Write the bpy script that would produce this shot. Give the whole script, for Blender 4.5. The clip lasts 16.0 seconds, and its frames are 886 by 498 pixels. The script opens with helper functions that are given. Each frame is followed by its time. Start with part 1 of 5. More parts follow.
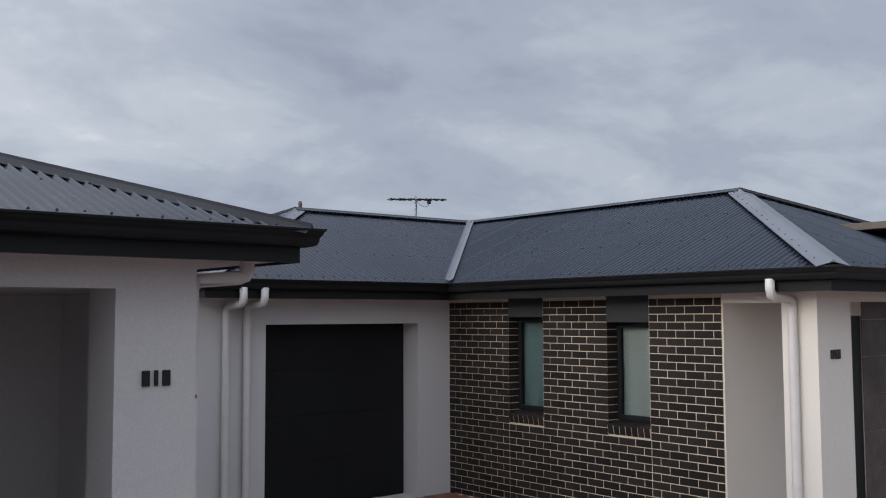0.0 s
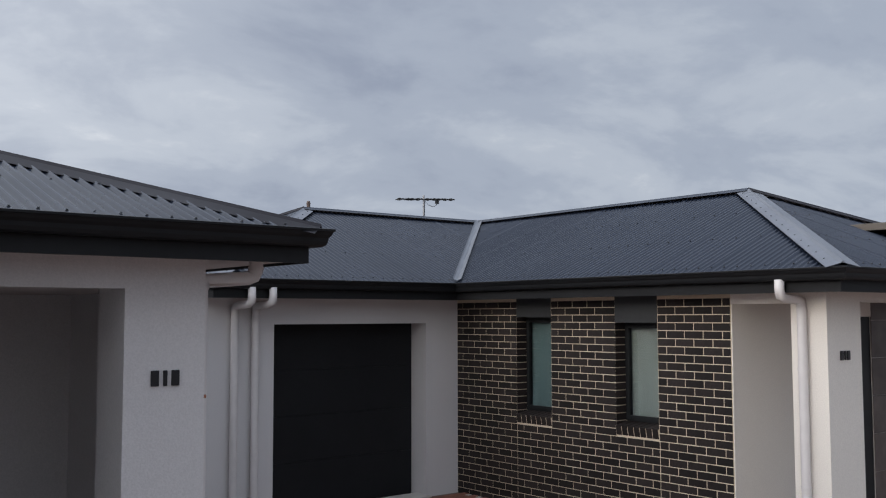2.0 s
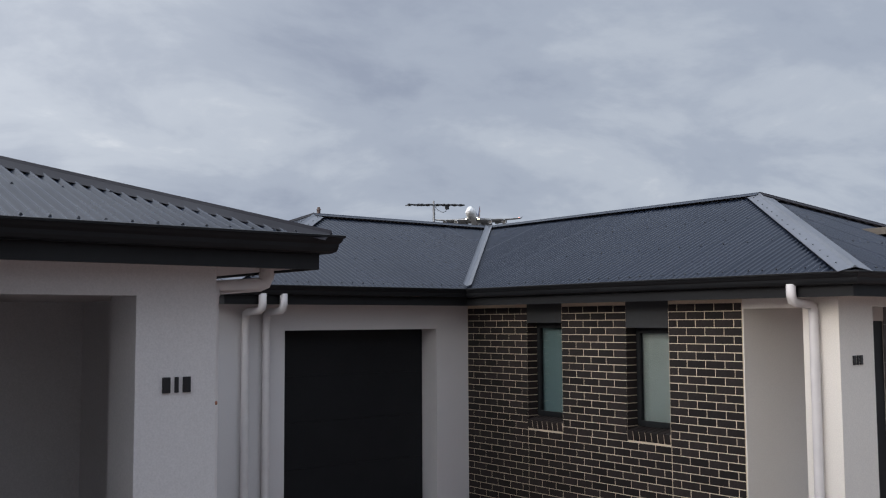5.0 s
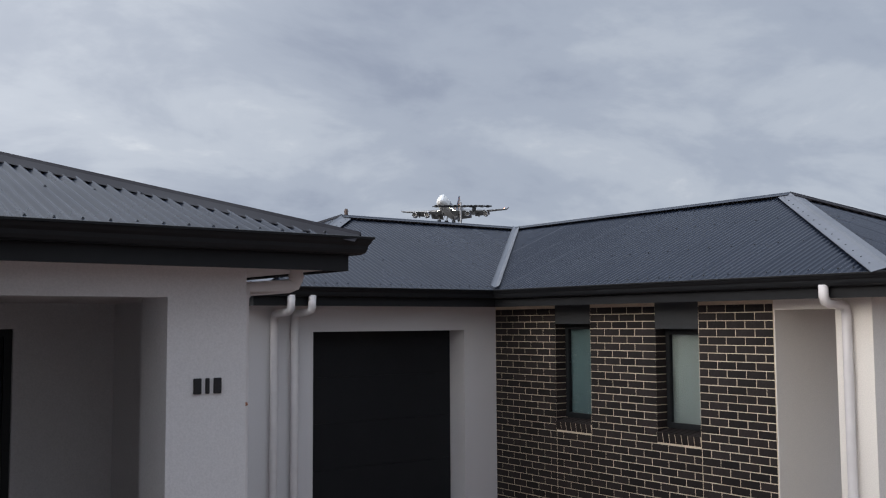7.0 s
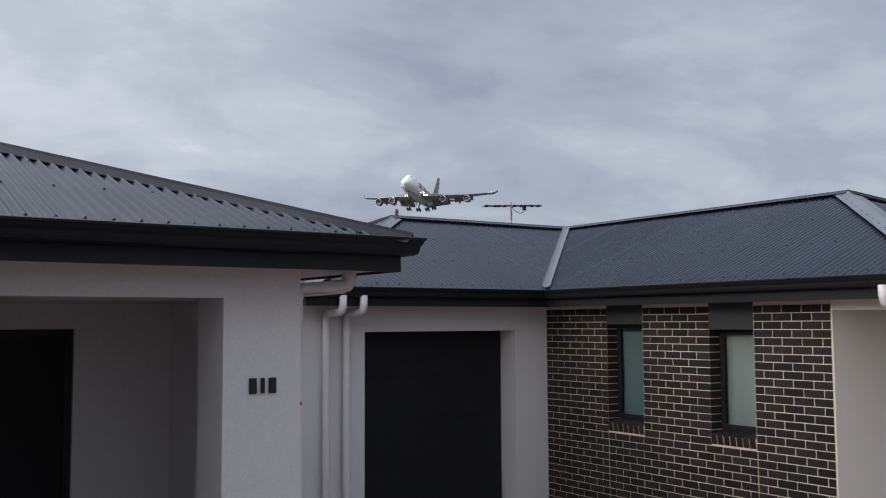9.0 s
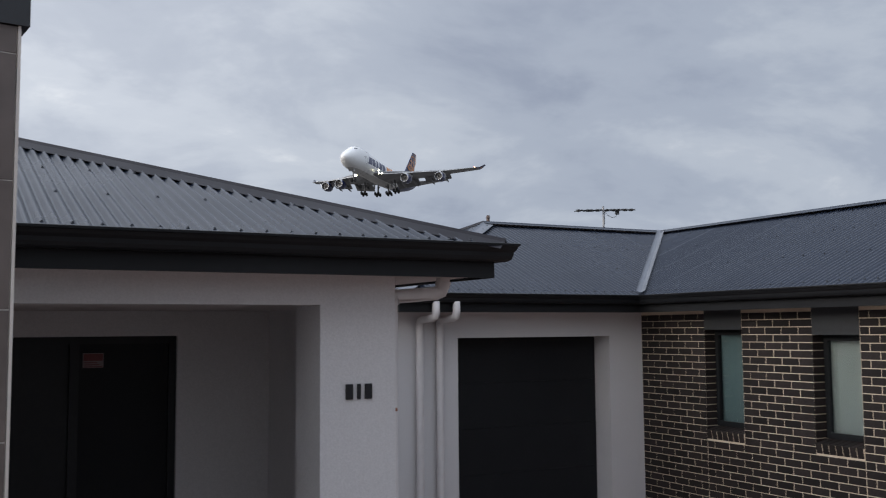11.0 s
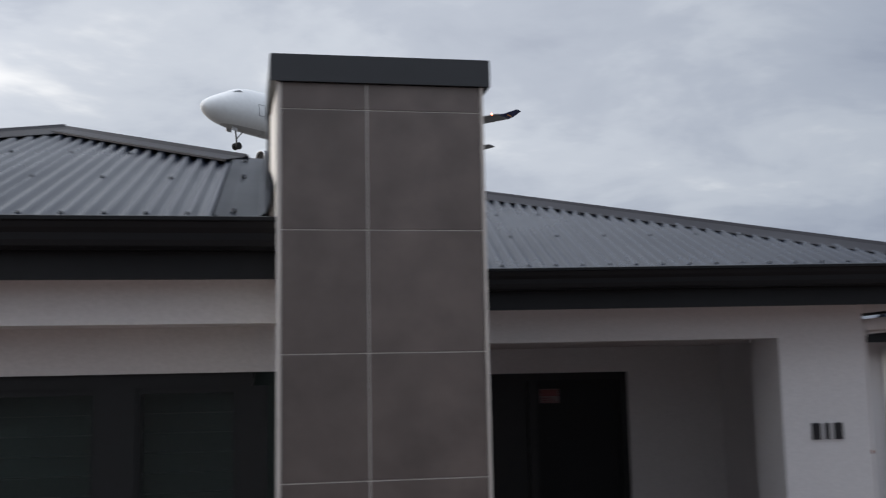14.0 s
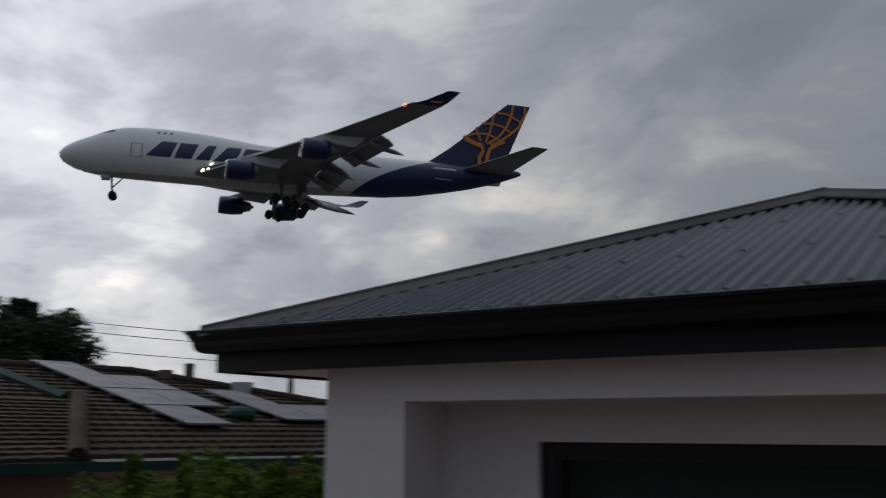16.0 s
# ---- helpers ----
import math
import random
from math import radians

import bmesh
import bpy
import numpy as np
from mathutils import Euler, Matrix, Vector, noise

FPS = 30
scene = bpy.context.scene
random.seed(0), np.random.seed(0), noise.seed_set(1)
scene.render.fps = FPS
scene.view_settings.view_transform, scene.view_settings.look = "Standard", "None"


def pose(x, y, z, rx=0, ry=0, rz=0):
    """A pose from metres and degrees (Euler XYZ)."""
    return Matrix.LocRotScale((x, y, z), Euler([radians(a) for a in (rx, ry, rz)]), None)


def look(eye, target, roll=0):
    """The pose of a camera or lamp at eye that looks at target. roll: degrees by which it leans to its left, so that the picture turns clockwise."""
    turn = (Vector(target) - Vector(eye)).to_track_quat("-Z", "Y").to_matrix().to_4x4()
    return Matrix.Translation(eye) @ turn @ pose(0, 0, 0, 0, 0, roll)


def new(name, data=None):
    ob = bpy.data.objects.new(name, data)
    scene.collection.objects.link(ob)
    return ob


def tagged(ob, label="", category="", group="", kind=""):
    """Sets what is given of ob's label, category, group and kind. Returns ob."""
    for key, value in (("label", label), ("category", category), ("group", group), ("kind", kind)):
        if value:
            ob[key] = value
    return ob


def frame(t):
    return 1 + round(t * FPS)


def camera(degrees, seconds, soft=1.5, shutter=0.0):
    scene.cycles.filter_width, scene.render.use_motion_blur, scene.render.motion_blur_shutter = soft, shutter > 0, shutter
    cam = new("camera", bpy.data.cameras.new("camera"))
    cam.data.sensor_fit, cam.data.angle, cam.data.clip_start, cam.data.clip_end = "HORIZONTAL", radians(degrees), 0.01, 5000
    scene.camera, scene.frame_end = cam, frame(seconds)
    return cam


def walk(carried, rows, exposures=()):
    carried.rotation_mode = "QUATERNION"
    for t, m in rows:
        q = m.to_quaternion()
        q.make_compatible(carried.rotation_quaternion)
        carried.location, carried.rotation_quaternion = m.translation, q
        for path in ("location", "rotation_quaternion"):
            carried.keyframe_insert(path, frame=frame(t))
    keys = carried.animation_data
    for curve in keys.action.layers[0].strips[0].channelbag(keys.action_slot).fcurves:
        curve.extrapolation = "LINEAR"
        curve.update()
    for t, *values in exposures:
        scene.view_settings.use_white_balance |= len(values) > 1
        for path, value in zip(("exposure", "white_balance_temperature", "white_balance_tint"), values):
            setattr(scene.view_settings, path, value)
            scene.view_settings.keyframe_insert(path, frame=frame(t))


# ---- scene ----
cam = camera(49.3, 16.0, soft=1.15, shutter=0.5)
PATH = [
    (0, (-8.485, -10.288, 2.360), (-7.226, -8.741, 2.500), -0.25),
    (0.5, (-8.481, -10.280, 2.367), (-7.226, -8.730, 2.506), -0.09),
    (1, (-8.481, -10.282, 2.363), (-7.227, -8.730, 2.502), -0.25),
    (1.5, (-8.488, -10.287, 2.367), (-7.237, -8.732, 2.505), -0.22),
    (2, (-8.489, -10.281, 2.367), (-7.242, -8.724, 2.506), -0.14),
    (2.5, (-8.492, -10.281, 2.369), (-7.248, -8.722, 2.512), -0.11),
    (3, (-8.491, -10.284, 2.369), (-7.248, -8.723, 2.516), -0.22),
    (5.5, (-8.490, -10.279, 2.371), (-7.268, -8.703, 2.524), -0.31),
    (6, (-8.495, -10.270, 2.367), (-7.285, -8.686, 2.523), -0.30),
    (6.5, (-8.498, -10.268, 2.370), (-7.299, -8.675, 2.524), -0.31),
    (7, (-8.499, -10.261, 2.371), (-7.312, -8.659, 2.524), -0.35),
    (7.5, (-8.504, -10.268, 2.373), (-7.334, -8.653, 2.526), -0.33),
    (8, (-8.508, -10.259, 2.374), (-7.358, -8.630, 2.528), -0.35),
    (8.5, (-8.515, -10.255, 2.376), (-7.385, -8.612, 2.529), -0.33),
    (11, (-8.534, -10.244, 2.380), (-7.591, -8.488, 2.546), -0.44),
    (11.5, (-8.541, -10.234, 2.382), (-7.655, -8.449, 2.554), -0.55),
    (12, (-8.551, -10.225, 2.389), (-7.749, -8.402, 2.568), -0.55),
    (12.5, (-8.558, -10.210, 2.394), (-7.856, -8.346, 2.583), -0.64),
    (13, (-8.566, -10.202, 2.400), (-8.001, -8.294, 2.604), -0.76),
    (13.5, (-8.593, -10.194, 2.407), (-8.236, -8.239, 2.635), -1.10),
    (14, (-8.610, -10.168, 2.400), (-8.508, -8.186, 2.645), -1.11),
    (14.5, (-8.649, -10.130, 2.411), (-8.835, -8.157, 2.679), -1.07),
    (15, (-8.706, -10.150, 2.428), (-9.267, -8.253, 2.725), -1.17),
    (15.5, (-8.721, -10.185, 2.449), (-9.697, -8.472, 2.790), -0.68),
    (15.7, (-8.743, -10.184, 2.447), (-9.832, -8.544, 2.803), -0.31),
    (16, (-8.764, -10.195, 2.443), (-10.018, -8.682, 2.816), 0.28),
]
walk(cam, [(t, look(eye, target, roll)) for t, eye, target, roll in PATH], [(0, 0.0), (11.0, 0.03), (12.5, 0.03), (14.0, -0.08), (14.5, -0.2), (15.0, -0.35), (15.5, -0.8), (16.0, -1.48)])

# ---- world, sun, exposure ----
SUN_AZ, SUN_EL = 87.0, 9.0
world = bpy.data.worlds.new("overcast_dusk")
scene.world = world
world.use_nodes = True
wn, wl = world.node_tree.nodes, world.node_tree.links
wn.clear()


def wnode(kind, **values):
    n = wn.new(kind)
    for k, v in values.items():
        n.inputs[k].default_value = v
    return n


def wmath(op, a, b=0.0):
    n = wn.new("ShaderNodeMath")
    n.operation = op
    for i, v in enumerate((a, b)):
        if isinstance(v, (int, float)):
            n.inputs[i].default_value = v
        else:
            wl.new(v, n.inputs[i])
    return n.outputs[0]


def wramp(value, stops):
    n = wn.new("ShaderNodeValToRGB")
    n.color_ramp.interpolation = "EASE"
    while len(n.color_ramp.elements) < len(stops):
        n.color_ramp.elements.new(0.5)
    for e, (p, c) in zip(n.color_ramp.elements, stops):
        e.position, e.color = p, (*c, 1)
    wl.new(value, n.inputs[0])
    return n.outputs[0]


def wmix(kind, fac, a, b):
    n = wn.new("ShaderNodeMix")
    n.data_type, n.blend_type = "RGBA", kind
    for sock, v in ((n.inputs[0], fac), (n.inputs[6], a), (n.inputs[7], b)):
        if isinstance(v, (int, float)):
            sock.default_value = v
        elif isinstance(v, tuple):
            sock.default_value = (*v, 1)
        else:
            wl.new(v, sock)
    return n.outputs[2]


way = wn.new("ShaderNodeTexCoord").outputs["Generated"]
split = wn.new("ShaderNodeSeparateXYZ")
wl.new(way, split.inputs[0])
height = wmath("MAXIMUM", split.outputs[2], 0.0)
lift = wmath("ADD", height, 0.30)
flat = wn.new("ShaderNodeCombineXYZ")
wl.new(wmath("DIVIDE", split.outputs[0], lift), flat.inputs[0])
wl.new(wmath("DIVIDE", split.outputs[1], lift), flat.inputs[1])


def clouds(scale, detail, rough, offset, warp=0.4):
    shift = wn.new("ShaderNodeMapping")
    shift.inputs["Location"].default_value = offset
    shift.inputs["Rotation"].default_value = (0, 0, radians(25))
    shift.inputs["Scale"].default_value = (1.0, 1.15, 1)
    wl.new(flat.outputs[0], shift.inputs["Vector"])
    n = wnode("ShaderNodeTexNoise", Scale=scale, Detail=detail, Roughness=rough, Distortion=warp)
    wl.new(shift.outputs[0], n.inputs["Vector"])
    return n.outputs[0]


# how near a direction lies to the hidden, low sun
aim = wn.new("ShaderNodeVectorMath")
aim.operation = "DOT_PRODUCT"
wl.new(way, aim.inputs[0])
aim.inputs[1].default_value = (-math.sin(radians(SUN_AZ)), math.cos(radians(SUN_AZ)), 0.26)
near_sun = wmath("MAXIMUM", aim.outputs["Value"], 0.0)
# the glow is veiled by thicker cloud low down and fades overhead
veil = wramp(split.outputs[2], [(0.0, (0.50, 0.50, 0.50)), (0.10, (0.62, 0.62, 0.62)), (0.30, (1.0, 1.0, 1.0)), (0.50, (0.9, 0.9, 0.9)), (0.75, (0.3, 0.3, 0.3))])
broad = wmath("MULTIPLY", wmath("POWER", near_sun, 4.0), veil)
tight = wmath("POWER", near_sun, 18.0)
bulk = clouds(0.75, 5, 0.5, (3.1, 1.7, 0), 0.15)
tufts = clouds(2.6, 9, 0.58, (0.4, 5.2, 2.0), 0.25)
both = wmath("ADD", wmath("MULTIPLY", bulk, 0.52), wmath("MULTIPLY", tufts, 0.48))
grey = wramp(both, [(0.34, (0.30, 0.345, 0.445)), (0.46, (0.385, 0.435, 0.53)), (0.54, (0.47, 0.52, 0.605)), (0.63, (0.68, 0.715, 0.765))])
west = wramp(both, [(0.37, (1.75, 1.80, 2.0)), (0.46, (2.75, 2.78, 2.96)), (0.53, (4.2, 4.16, 4.18)), (0.61, (7.0, 6.6, 6.1))])
cover = wmix("MIX", broad, grey, west)
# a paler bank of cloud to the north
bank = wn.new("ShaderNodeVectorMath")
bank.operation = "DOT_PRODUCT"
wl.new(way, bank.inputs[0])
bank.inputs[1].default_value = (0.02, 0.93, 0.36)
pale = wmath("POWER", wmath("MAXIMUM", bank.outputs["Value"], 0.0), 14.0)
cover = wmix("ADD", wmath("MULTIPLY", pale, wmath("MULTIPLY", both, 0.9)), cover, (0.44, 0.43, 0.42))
cover = wmix("ADD", wmath("MULTIPLY", tight, wmath("POWER", both, 3.0)), cover, (0.35, 0.30, 0.22))
sky = wn.new("ShaderNodeTexSky")
sky.sky_type, sky.sun_disc = "NISHITA", False
sky.sun_elevation, sky.sun_rotation = radians(SUN_EL), radians(-SUN_AZ)
sheet, clear = wn.new("ShaderNodeBackground"), wn.new("ShaderNodeBackground")
# an overcast sky is brightest overhead
zenith = wn.new("ShaderNodeMapRange")
zenith.interpolation_type = "SMOOTHSTEP"
for k, v in ((1, 0.36), (2, 0.95), (3, 1.0), (4, 2.75)):
    zenith.inputs[k].default_value = v
wl.new(split.outputs[2], zenith.inputs[0])
wl.new(zenith.outputs[0], sheet.inputs[1])
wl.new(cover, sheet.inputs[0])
wl.new(sky.outputs[0], clear.inputs[0])
clear.inputs[1].default_value = 0.05
total = wn.new("ShaderNodeMixShader")
total.inputs[0].default_value = 0.96
wl.new(clear.outputs[0], total.inputs[1])
wl.new(sheet.outputs[0], total.inputs[2])
wl.new(total.outputs[0], wn.new("ShaderNodeOutputWorld").inputs[0])

sun = new("sun", bpy.data.lights.new("sun", "SUN"))
sun.data.energy, sun.data.angle, sun.data.color = 0.55, radians(25), (1.0, 0.84, 0.66)
sun.matrix_basis = look((-60 * math.sin(radians(SUN_AZ)), 60 * math.cos(radians(SUN_AZ)), 14), (0, 0, 0))


# ---- materials ----
def material(name, colour, rough=0.6, metal=0.0, grain=30.0, vary=0.12, big=1.5, stain=0.10, bump=0.0, spec=0.5, island=0.0, tint=None):
    """A painted, rendered or raw surface: fine grain, large soft stains, bump; island: shade shifts from piece to piece."""
    m = bpy.data.materials.new(name)
    m.use_nodes = True
    ns, ls = m.node_tree.nodes, m.node_tree.links
    bsdf = ns["Principled BSDF"]
    bsdf.inputs["Metallic"].default_value = metal
    bsdf.inputs["Specular IOR Level"].default_value = spec
    place = ns.new("ShaderNodeTexCoord").outputs["Object"]

    def noise_of(scale, detail):
        n = ns.new("ShaderNodeTexNoise")
        n.inputs["Scale"].default_value, n.inputs["Detail"].default_value = scale, detail
        ls.new(place, n.inputs["Vector"])
        return n.outputs[0]

    def mix(kind, fac, a, b):
        n = ns.new("ShaderNodeMix")
        n.data_type, n.blend_type = "RGBA", kind
        for sock, v in ((n.inputs[0], fac), (n.inputs[6], a), (n.inputs[7], b)):
            if isinstance(v, (int, float)):
                sock.default_value = v
            elif isinstance(v, tuple):
                sock.default_value = (*v, 1)
            else:
                ls.new(v, sock)
        return n.outputs[2]

    def span(value, low, high):
        n = ns.new("ShaderNodeMapRange")
        n.inputs[1].default_value, n.inputs[2].default_value = 0.3, 0.7
        n.inputs[3].default_value, n.inputs[4].default_value = low, high
        ls.new(value, n.inputs[0])
        return n.outputs[0]

    fine, wide = noise_of(grain, 5), noise_of(big, 4)
    c = colour
    lo = tuple(v * (1 - vary) for v in c)
    hi = tuple(min(1, v * (1 + vary)) for v in c)
    col = mix("MIX", span(fine, 0, 1), lo, hi)
    dirt = tint or tuple(v * (1 - 2.2 * stain) for v in c)
    col = mix("MIX", span(wide, 0, min(1.0, 3.5 * stain)), col, dirt)
    if island:
        rnd = ns.new("ShaderNodeObjectInfo").outputs["Random"]
        isl = ns.new("ShaderNodeNewGeometry").outputs["Random Per Island"]
        add = ns.new("ShaderNodeMath")
        add.operation = "ADD"
        ls.new(rnd, add.inputs[0])
        ls.new(isl, add.inputs[1])
        fr = ns.new("ShaderNodeMath")
        fr.operation = "FRACT"
        ls.new(add.outputs[0], fr.inputs[0])
        n = ns.new("ShaderNodeMapRange")
        n.inputs[3].default_value, n.inputs[4].default_value = 1 - island, 1 + island
        ls.new(fr.outputs[0], n.inputs[0])
        hsv = ns.new("ShaderNodeHueSaturation")
        ls.new(col, hsv.inputs["Color"])
        ls.new(n.outputs[0], hsv.inputs["Value"])
        col = hsv.outputs[0]
    ls.new(col, bsdf.inputs["Base Color"])
    ls.new(span(wide, rough - 0.07, rough + 0.07), bsdf.inputs["Roughness"])
    if bump:
        b = ns.new("ShaderNodeBump")
        b.inputs["Strength"].default_value, b.inputs["Distance"].default_value = 0.6, bump
        ls.new(fine, b.inputs["Height"])
        ls.new(b.outputs[0], bsdf.inputs["Normal"])
    return m


def glow(name, colour, strength):
    m = bpy.data.materials.new(name)
    m.use_nodes = True
    b = m.node_tree.nodes["Principled BSDF"]
    b.inputs["Emission Color"].default_value = (*colour, 1)
    b.inputs["Emission Strength"].default_value = strength
    return m


def glass(name, colour, rough=0.03):
    m = bpy.data.materials.new(name)
    m.use_nodes = True
    b = m.node_tree.nodes["Principled BSDF"]
    b.inputs["Base Color"].default_value = (*colour, 1)
    b.inputs["Roughness"].default_value = rough
    b.inputs["Transmission Weight"].default_value = 1.0
    b.inputs["IOR"].default_value = 1.45
    return m


WHITE = material("white_render", (0.60, 0.582, 0.578), 0.8, grain=85, vary=0.07, big=0.9, stain=0.06, bump=0.002)
CREAM = material("cream_render", (0.72, 0.68, 0.625), 0.8, grain=85, vary=0.07, big=0.9, stain=0.05, bump=0.0015)
TAUPE = material("taupe_fascia_paint", (0.10, 0.085, 0.07), 0.5, grain=15, vary=0.06)
SOFFIT = material("soffit_board", (0.52, 0.47, 0.45), 0.7, grain=60, vary=0.04, big=0.7, stain=0.05)
STEEL = material("grey_roof_steel", (0.0150, 0.0205, 0.0350), 0.30, metal=0.17, grain=18, vary=0.07, big=0.7, stain=0.10, spec=0.23)
CAP = material("grey_ridge_steel", (0.0175, 0.0165, 0.021), 0.55, metal=0.0, grain=12, vary=0.08, big=0.8, stain=0.10, spec=0.12)
VALLEY = material("valley_flashing_steel", (0.15, 0.16, 0.185), 0.40, metal=0.3, grain=14, vary=0.08, big=0.8, stain=0.12)
GUTTER = material("black_gutter_steel", (0.009, 0.0095, 0.011), 0.45, grain=10, vary=0.15, big=1.3, stain=0.15, spec=0.25)
FASCIA = material("black_fascia_board", (0.010, 0.0105, 0.012), 0.6, grain=12, vary=0.12, big=1.1, stain=0.12, spec=0.25)
SCREW = material("roof_screw_steel", (0.055, 0.06, 0.07), 0.45, metal=0.4)
MORTAR = material("buff_mortar", (0.61, 0.51, 0.38), 0.9, grain=90, vary=0.15, big=2.0, stain=0.12, bump=0.002)
BRICK = material("dark_brown_brick", (0.0175, 0.0130, 0.0122), 0.68, grain=45, vary=0.30, big=3.0, stain=0.15, bump=0.002, spec=0.3, island=0.5)
LINTEL = material("black_lintel_panel", (0.024, 0.026, 0.028), 0.5, grain=20, vary=0.1, big=1.0, stain=0.1)
FRAME = material("black_window_aluminium", (0.012, 0.0135, 0.015), 0.5, grain=20, vary=0.1, spec=0.3)
DOOR = material("black_garage_panel", (0.013, 0.014, 0.016), 0.6, grain=60, vary=0.12, big=1.2, stain=0.15, bump=0.0008, spec=0.2)
PIPE = material("white_pvc_pipe", (0.64, 0.61, 0.60), 0.42, grain=8, vary=0.04, big=1.5, stain=0.06)
TILE = material("taupe_porcelain_tile", (0.116, 0.093, 0.084), 0.5, grain=7, vary=0.24, big=2.2, stain=0.18, bump=0.0006, island=0.07)
GROUT = material("pale_grout", (0.50, 0.47, 0.44), 0.85, grain=120, vary=0.1)
TRIM = material("pale_edge_trim", (0.52, 0.48, 0.44), 0.5, grain=20, vary=0.05)
CAPBOX = material("black_parapet_cap", (0.020, 0.021, 0.024), 0.42, grain=10, vary=0.1, big=1.0, stain=0.1)
STICKER = material("sticker_paper", (0.20, 0.15, 0.15), 0.6)
LETTER = material("black_sign_metal", (0.008, 0.008, 0.010), 0.4)
CURTAIN_A = material("green_grey_blind", (0.105, 0.15, 0.16), 0.8, grain=30, vary=0.05)
CURTAIN_B = material("pale_grey_blind", (0.27, 0.28, 0.27), 0.8, grain=30, vary=0.05)
# dark blind and room backing; the panes' green reflection is put into its colour
BLIND = material("blind_with_green_reflection", (0.036, 0.053, 0.050), 0.7, grain=30, vary=0.05)
GLASS = glass("window_glass", (0.80, 0.88, 0.88))
BACKWALL = material("brown_wall", (0.13, 0.12, 0.115), 0.85, grain=20, vary=0.2, big=0.8, stain=0.1)
PAVER = material("red_brick_paving", (0.22, 0.085, 0.055), 0.8, grain=25, vary=0.2, big=1.5, stain=0.15, bump=0.003, island=0.2)
GROUND = material("distant_ground", (0.10, 0.092, 0.085), 0.9, grain=3, vary=0.25, big=0.05, stain=0.2)
DRIVE = material("paved_driveway", (0.17, 0.122, 0.105), 0.85, grain=25, vary=0.15, big=0.6, stain=0.15, bump=0.003)


# ---- building blocks ----
def part(name, bm, mat, parent=None, label="", smooth=False):
    me = bpy.data.meshes.new(name)
    bmesh.ops.recalc_face_normals(bm, faces=bm.faces)
    bm.to_mesh(me)
    bm.free()
    for m in (mat if isinstance(mat, (list, tuple)) else [mat]):
        me.materials.append(m)
    if smooth:
        for p in me.polygons:
            p.use_smooth = True
    ob = new(name, me)
    if parent is not None:
        ob.parent = parent
    if label:
        ob["label"] = label
    return ob


def thing(name, label, category, group="", kind="", at=(0, 0, 0)):
    ob = new(name)
    ob.location = at
    return tagged(ob, label, category, group, kind)


def box(bm, x0, x1, y0, y1, z0, z1, bevel=0.0):
    m = Matrix.Translation(((x0 + x1) / 2, (y0 + y1) / 2, (z0 + z1) / 2)) @ Matrix.Diagonal((abs(x1 - x0), abs(y1 - y0), abs(z1 - z0), 1))
    got = bmesh.ops.create_cube(bm, size=1, matrix=m)["verts"]
    if bevel:
        edges = list({e for v in got for e in v.link_edges})
        bmesh.ops.bevel(bm, geom=edges, offset=bevel, segments=2, affect="EDGES", profile=0.5)
    return bm


def boxes(*all_, bevel=0.0):
    bm = bmesh.new()
    for b in all_:
        box(bm, *b, bevel=bevel)
    return bm


def cyl(bm, p0, p1, r0, r1=None, n=14, caps=True):
    p0, p1 = Vector(p0), Vector(p1)
    d = p1 - p0
    turn = d.to_track_quat("Z", "Y").to_matrix().to_4x4()
    bmesh.ops.create_cone(bm, cap_ends=caps, segments=n, radius1=r0, radius2=r0 if r1 is None else r1, depth=d.length, matrix=Matrix.Translation((p0 + p1) / 2) @ turn)
    return bm


def tube(bm, pts, r, n=14):
    """A pipe along points, its joints mitred."""
    pts = [Vector(p) for p in pts]
    rings = []
    ref = Vector((0.31, 0.17, 0.93))
    for i, p in enumerate(pts):
        a = (p - pts[i - 1]).normalized() if i else (pts[1] - p).normalized()
        b = (pts[i + 1] - p).normalized() if i + 1 < len(pts) else a
        d = (a + b).normalized()
        k = 1 / max(0.5, a.dot(d))
        u = ref.cross(a).normalized()
        v = a.cross(u)
        ring = []
        for j in range(n):
            q = 2 * math.pi * j / n
            off = u * math.cos(q) * r + v * math.sin(q) * r
            off = off - a * (off.dot(d) / a.dot(d))
            ring.append(bm.verts.new(p + off))
        rings.append(ring)
    for a, b in zip(rings, rings[1:]):
        best = min(range(n), key=lambda s: (a[0].co - b[s].co).length)
        for j in range(n):
            bm.faces.new((a[j], a[(j + 1) % n], b[(j + 1 + best) % n], b[(j + best) % n]))
    bm.faces.new(rings[0])
    bm.faces.new(rings[-1])
    return bm


def eave_sweep(path, profile, bm=None):
    """A closed profile (outward, up) along a level path, mitred at the corners; outward is to the path's right."""
    bm = bm or bmesh.new()
    pts = [Vector(p) for p in path]
    rings = []
    for i, p in enumerate(pts):
        a = (p - pts[i - 1]) if i else (pts[1] - p)
        b = (pts[i + 1] - p) if i + 1 < len(pts) else a
        a, b = a.to_2d().normalized(), b.to_2d().normalized()
        na, nb = Vector((a.y, -a.x)), Vector((b.y, -b.x))
        m = (na + nb)
        m = m / m.dot(na)
        rings.append([bm.verts.new((p.x + m.x * d, p.y + m.y * d, p.z + z)) for d, z in profile])
    n = len(profile)
    for a, b in zip(rings, rings[1:]):
        for j in range(n):
            bm.faces.new((a[j], a[(j + 1) % n], b[(j + 1) % n], b[j]))
    bm.faces.new(rings[0])
    bm.faces.new(rings[-1])
    return bm


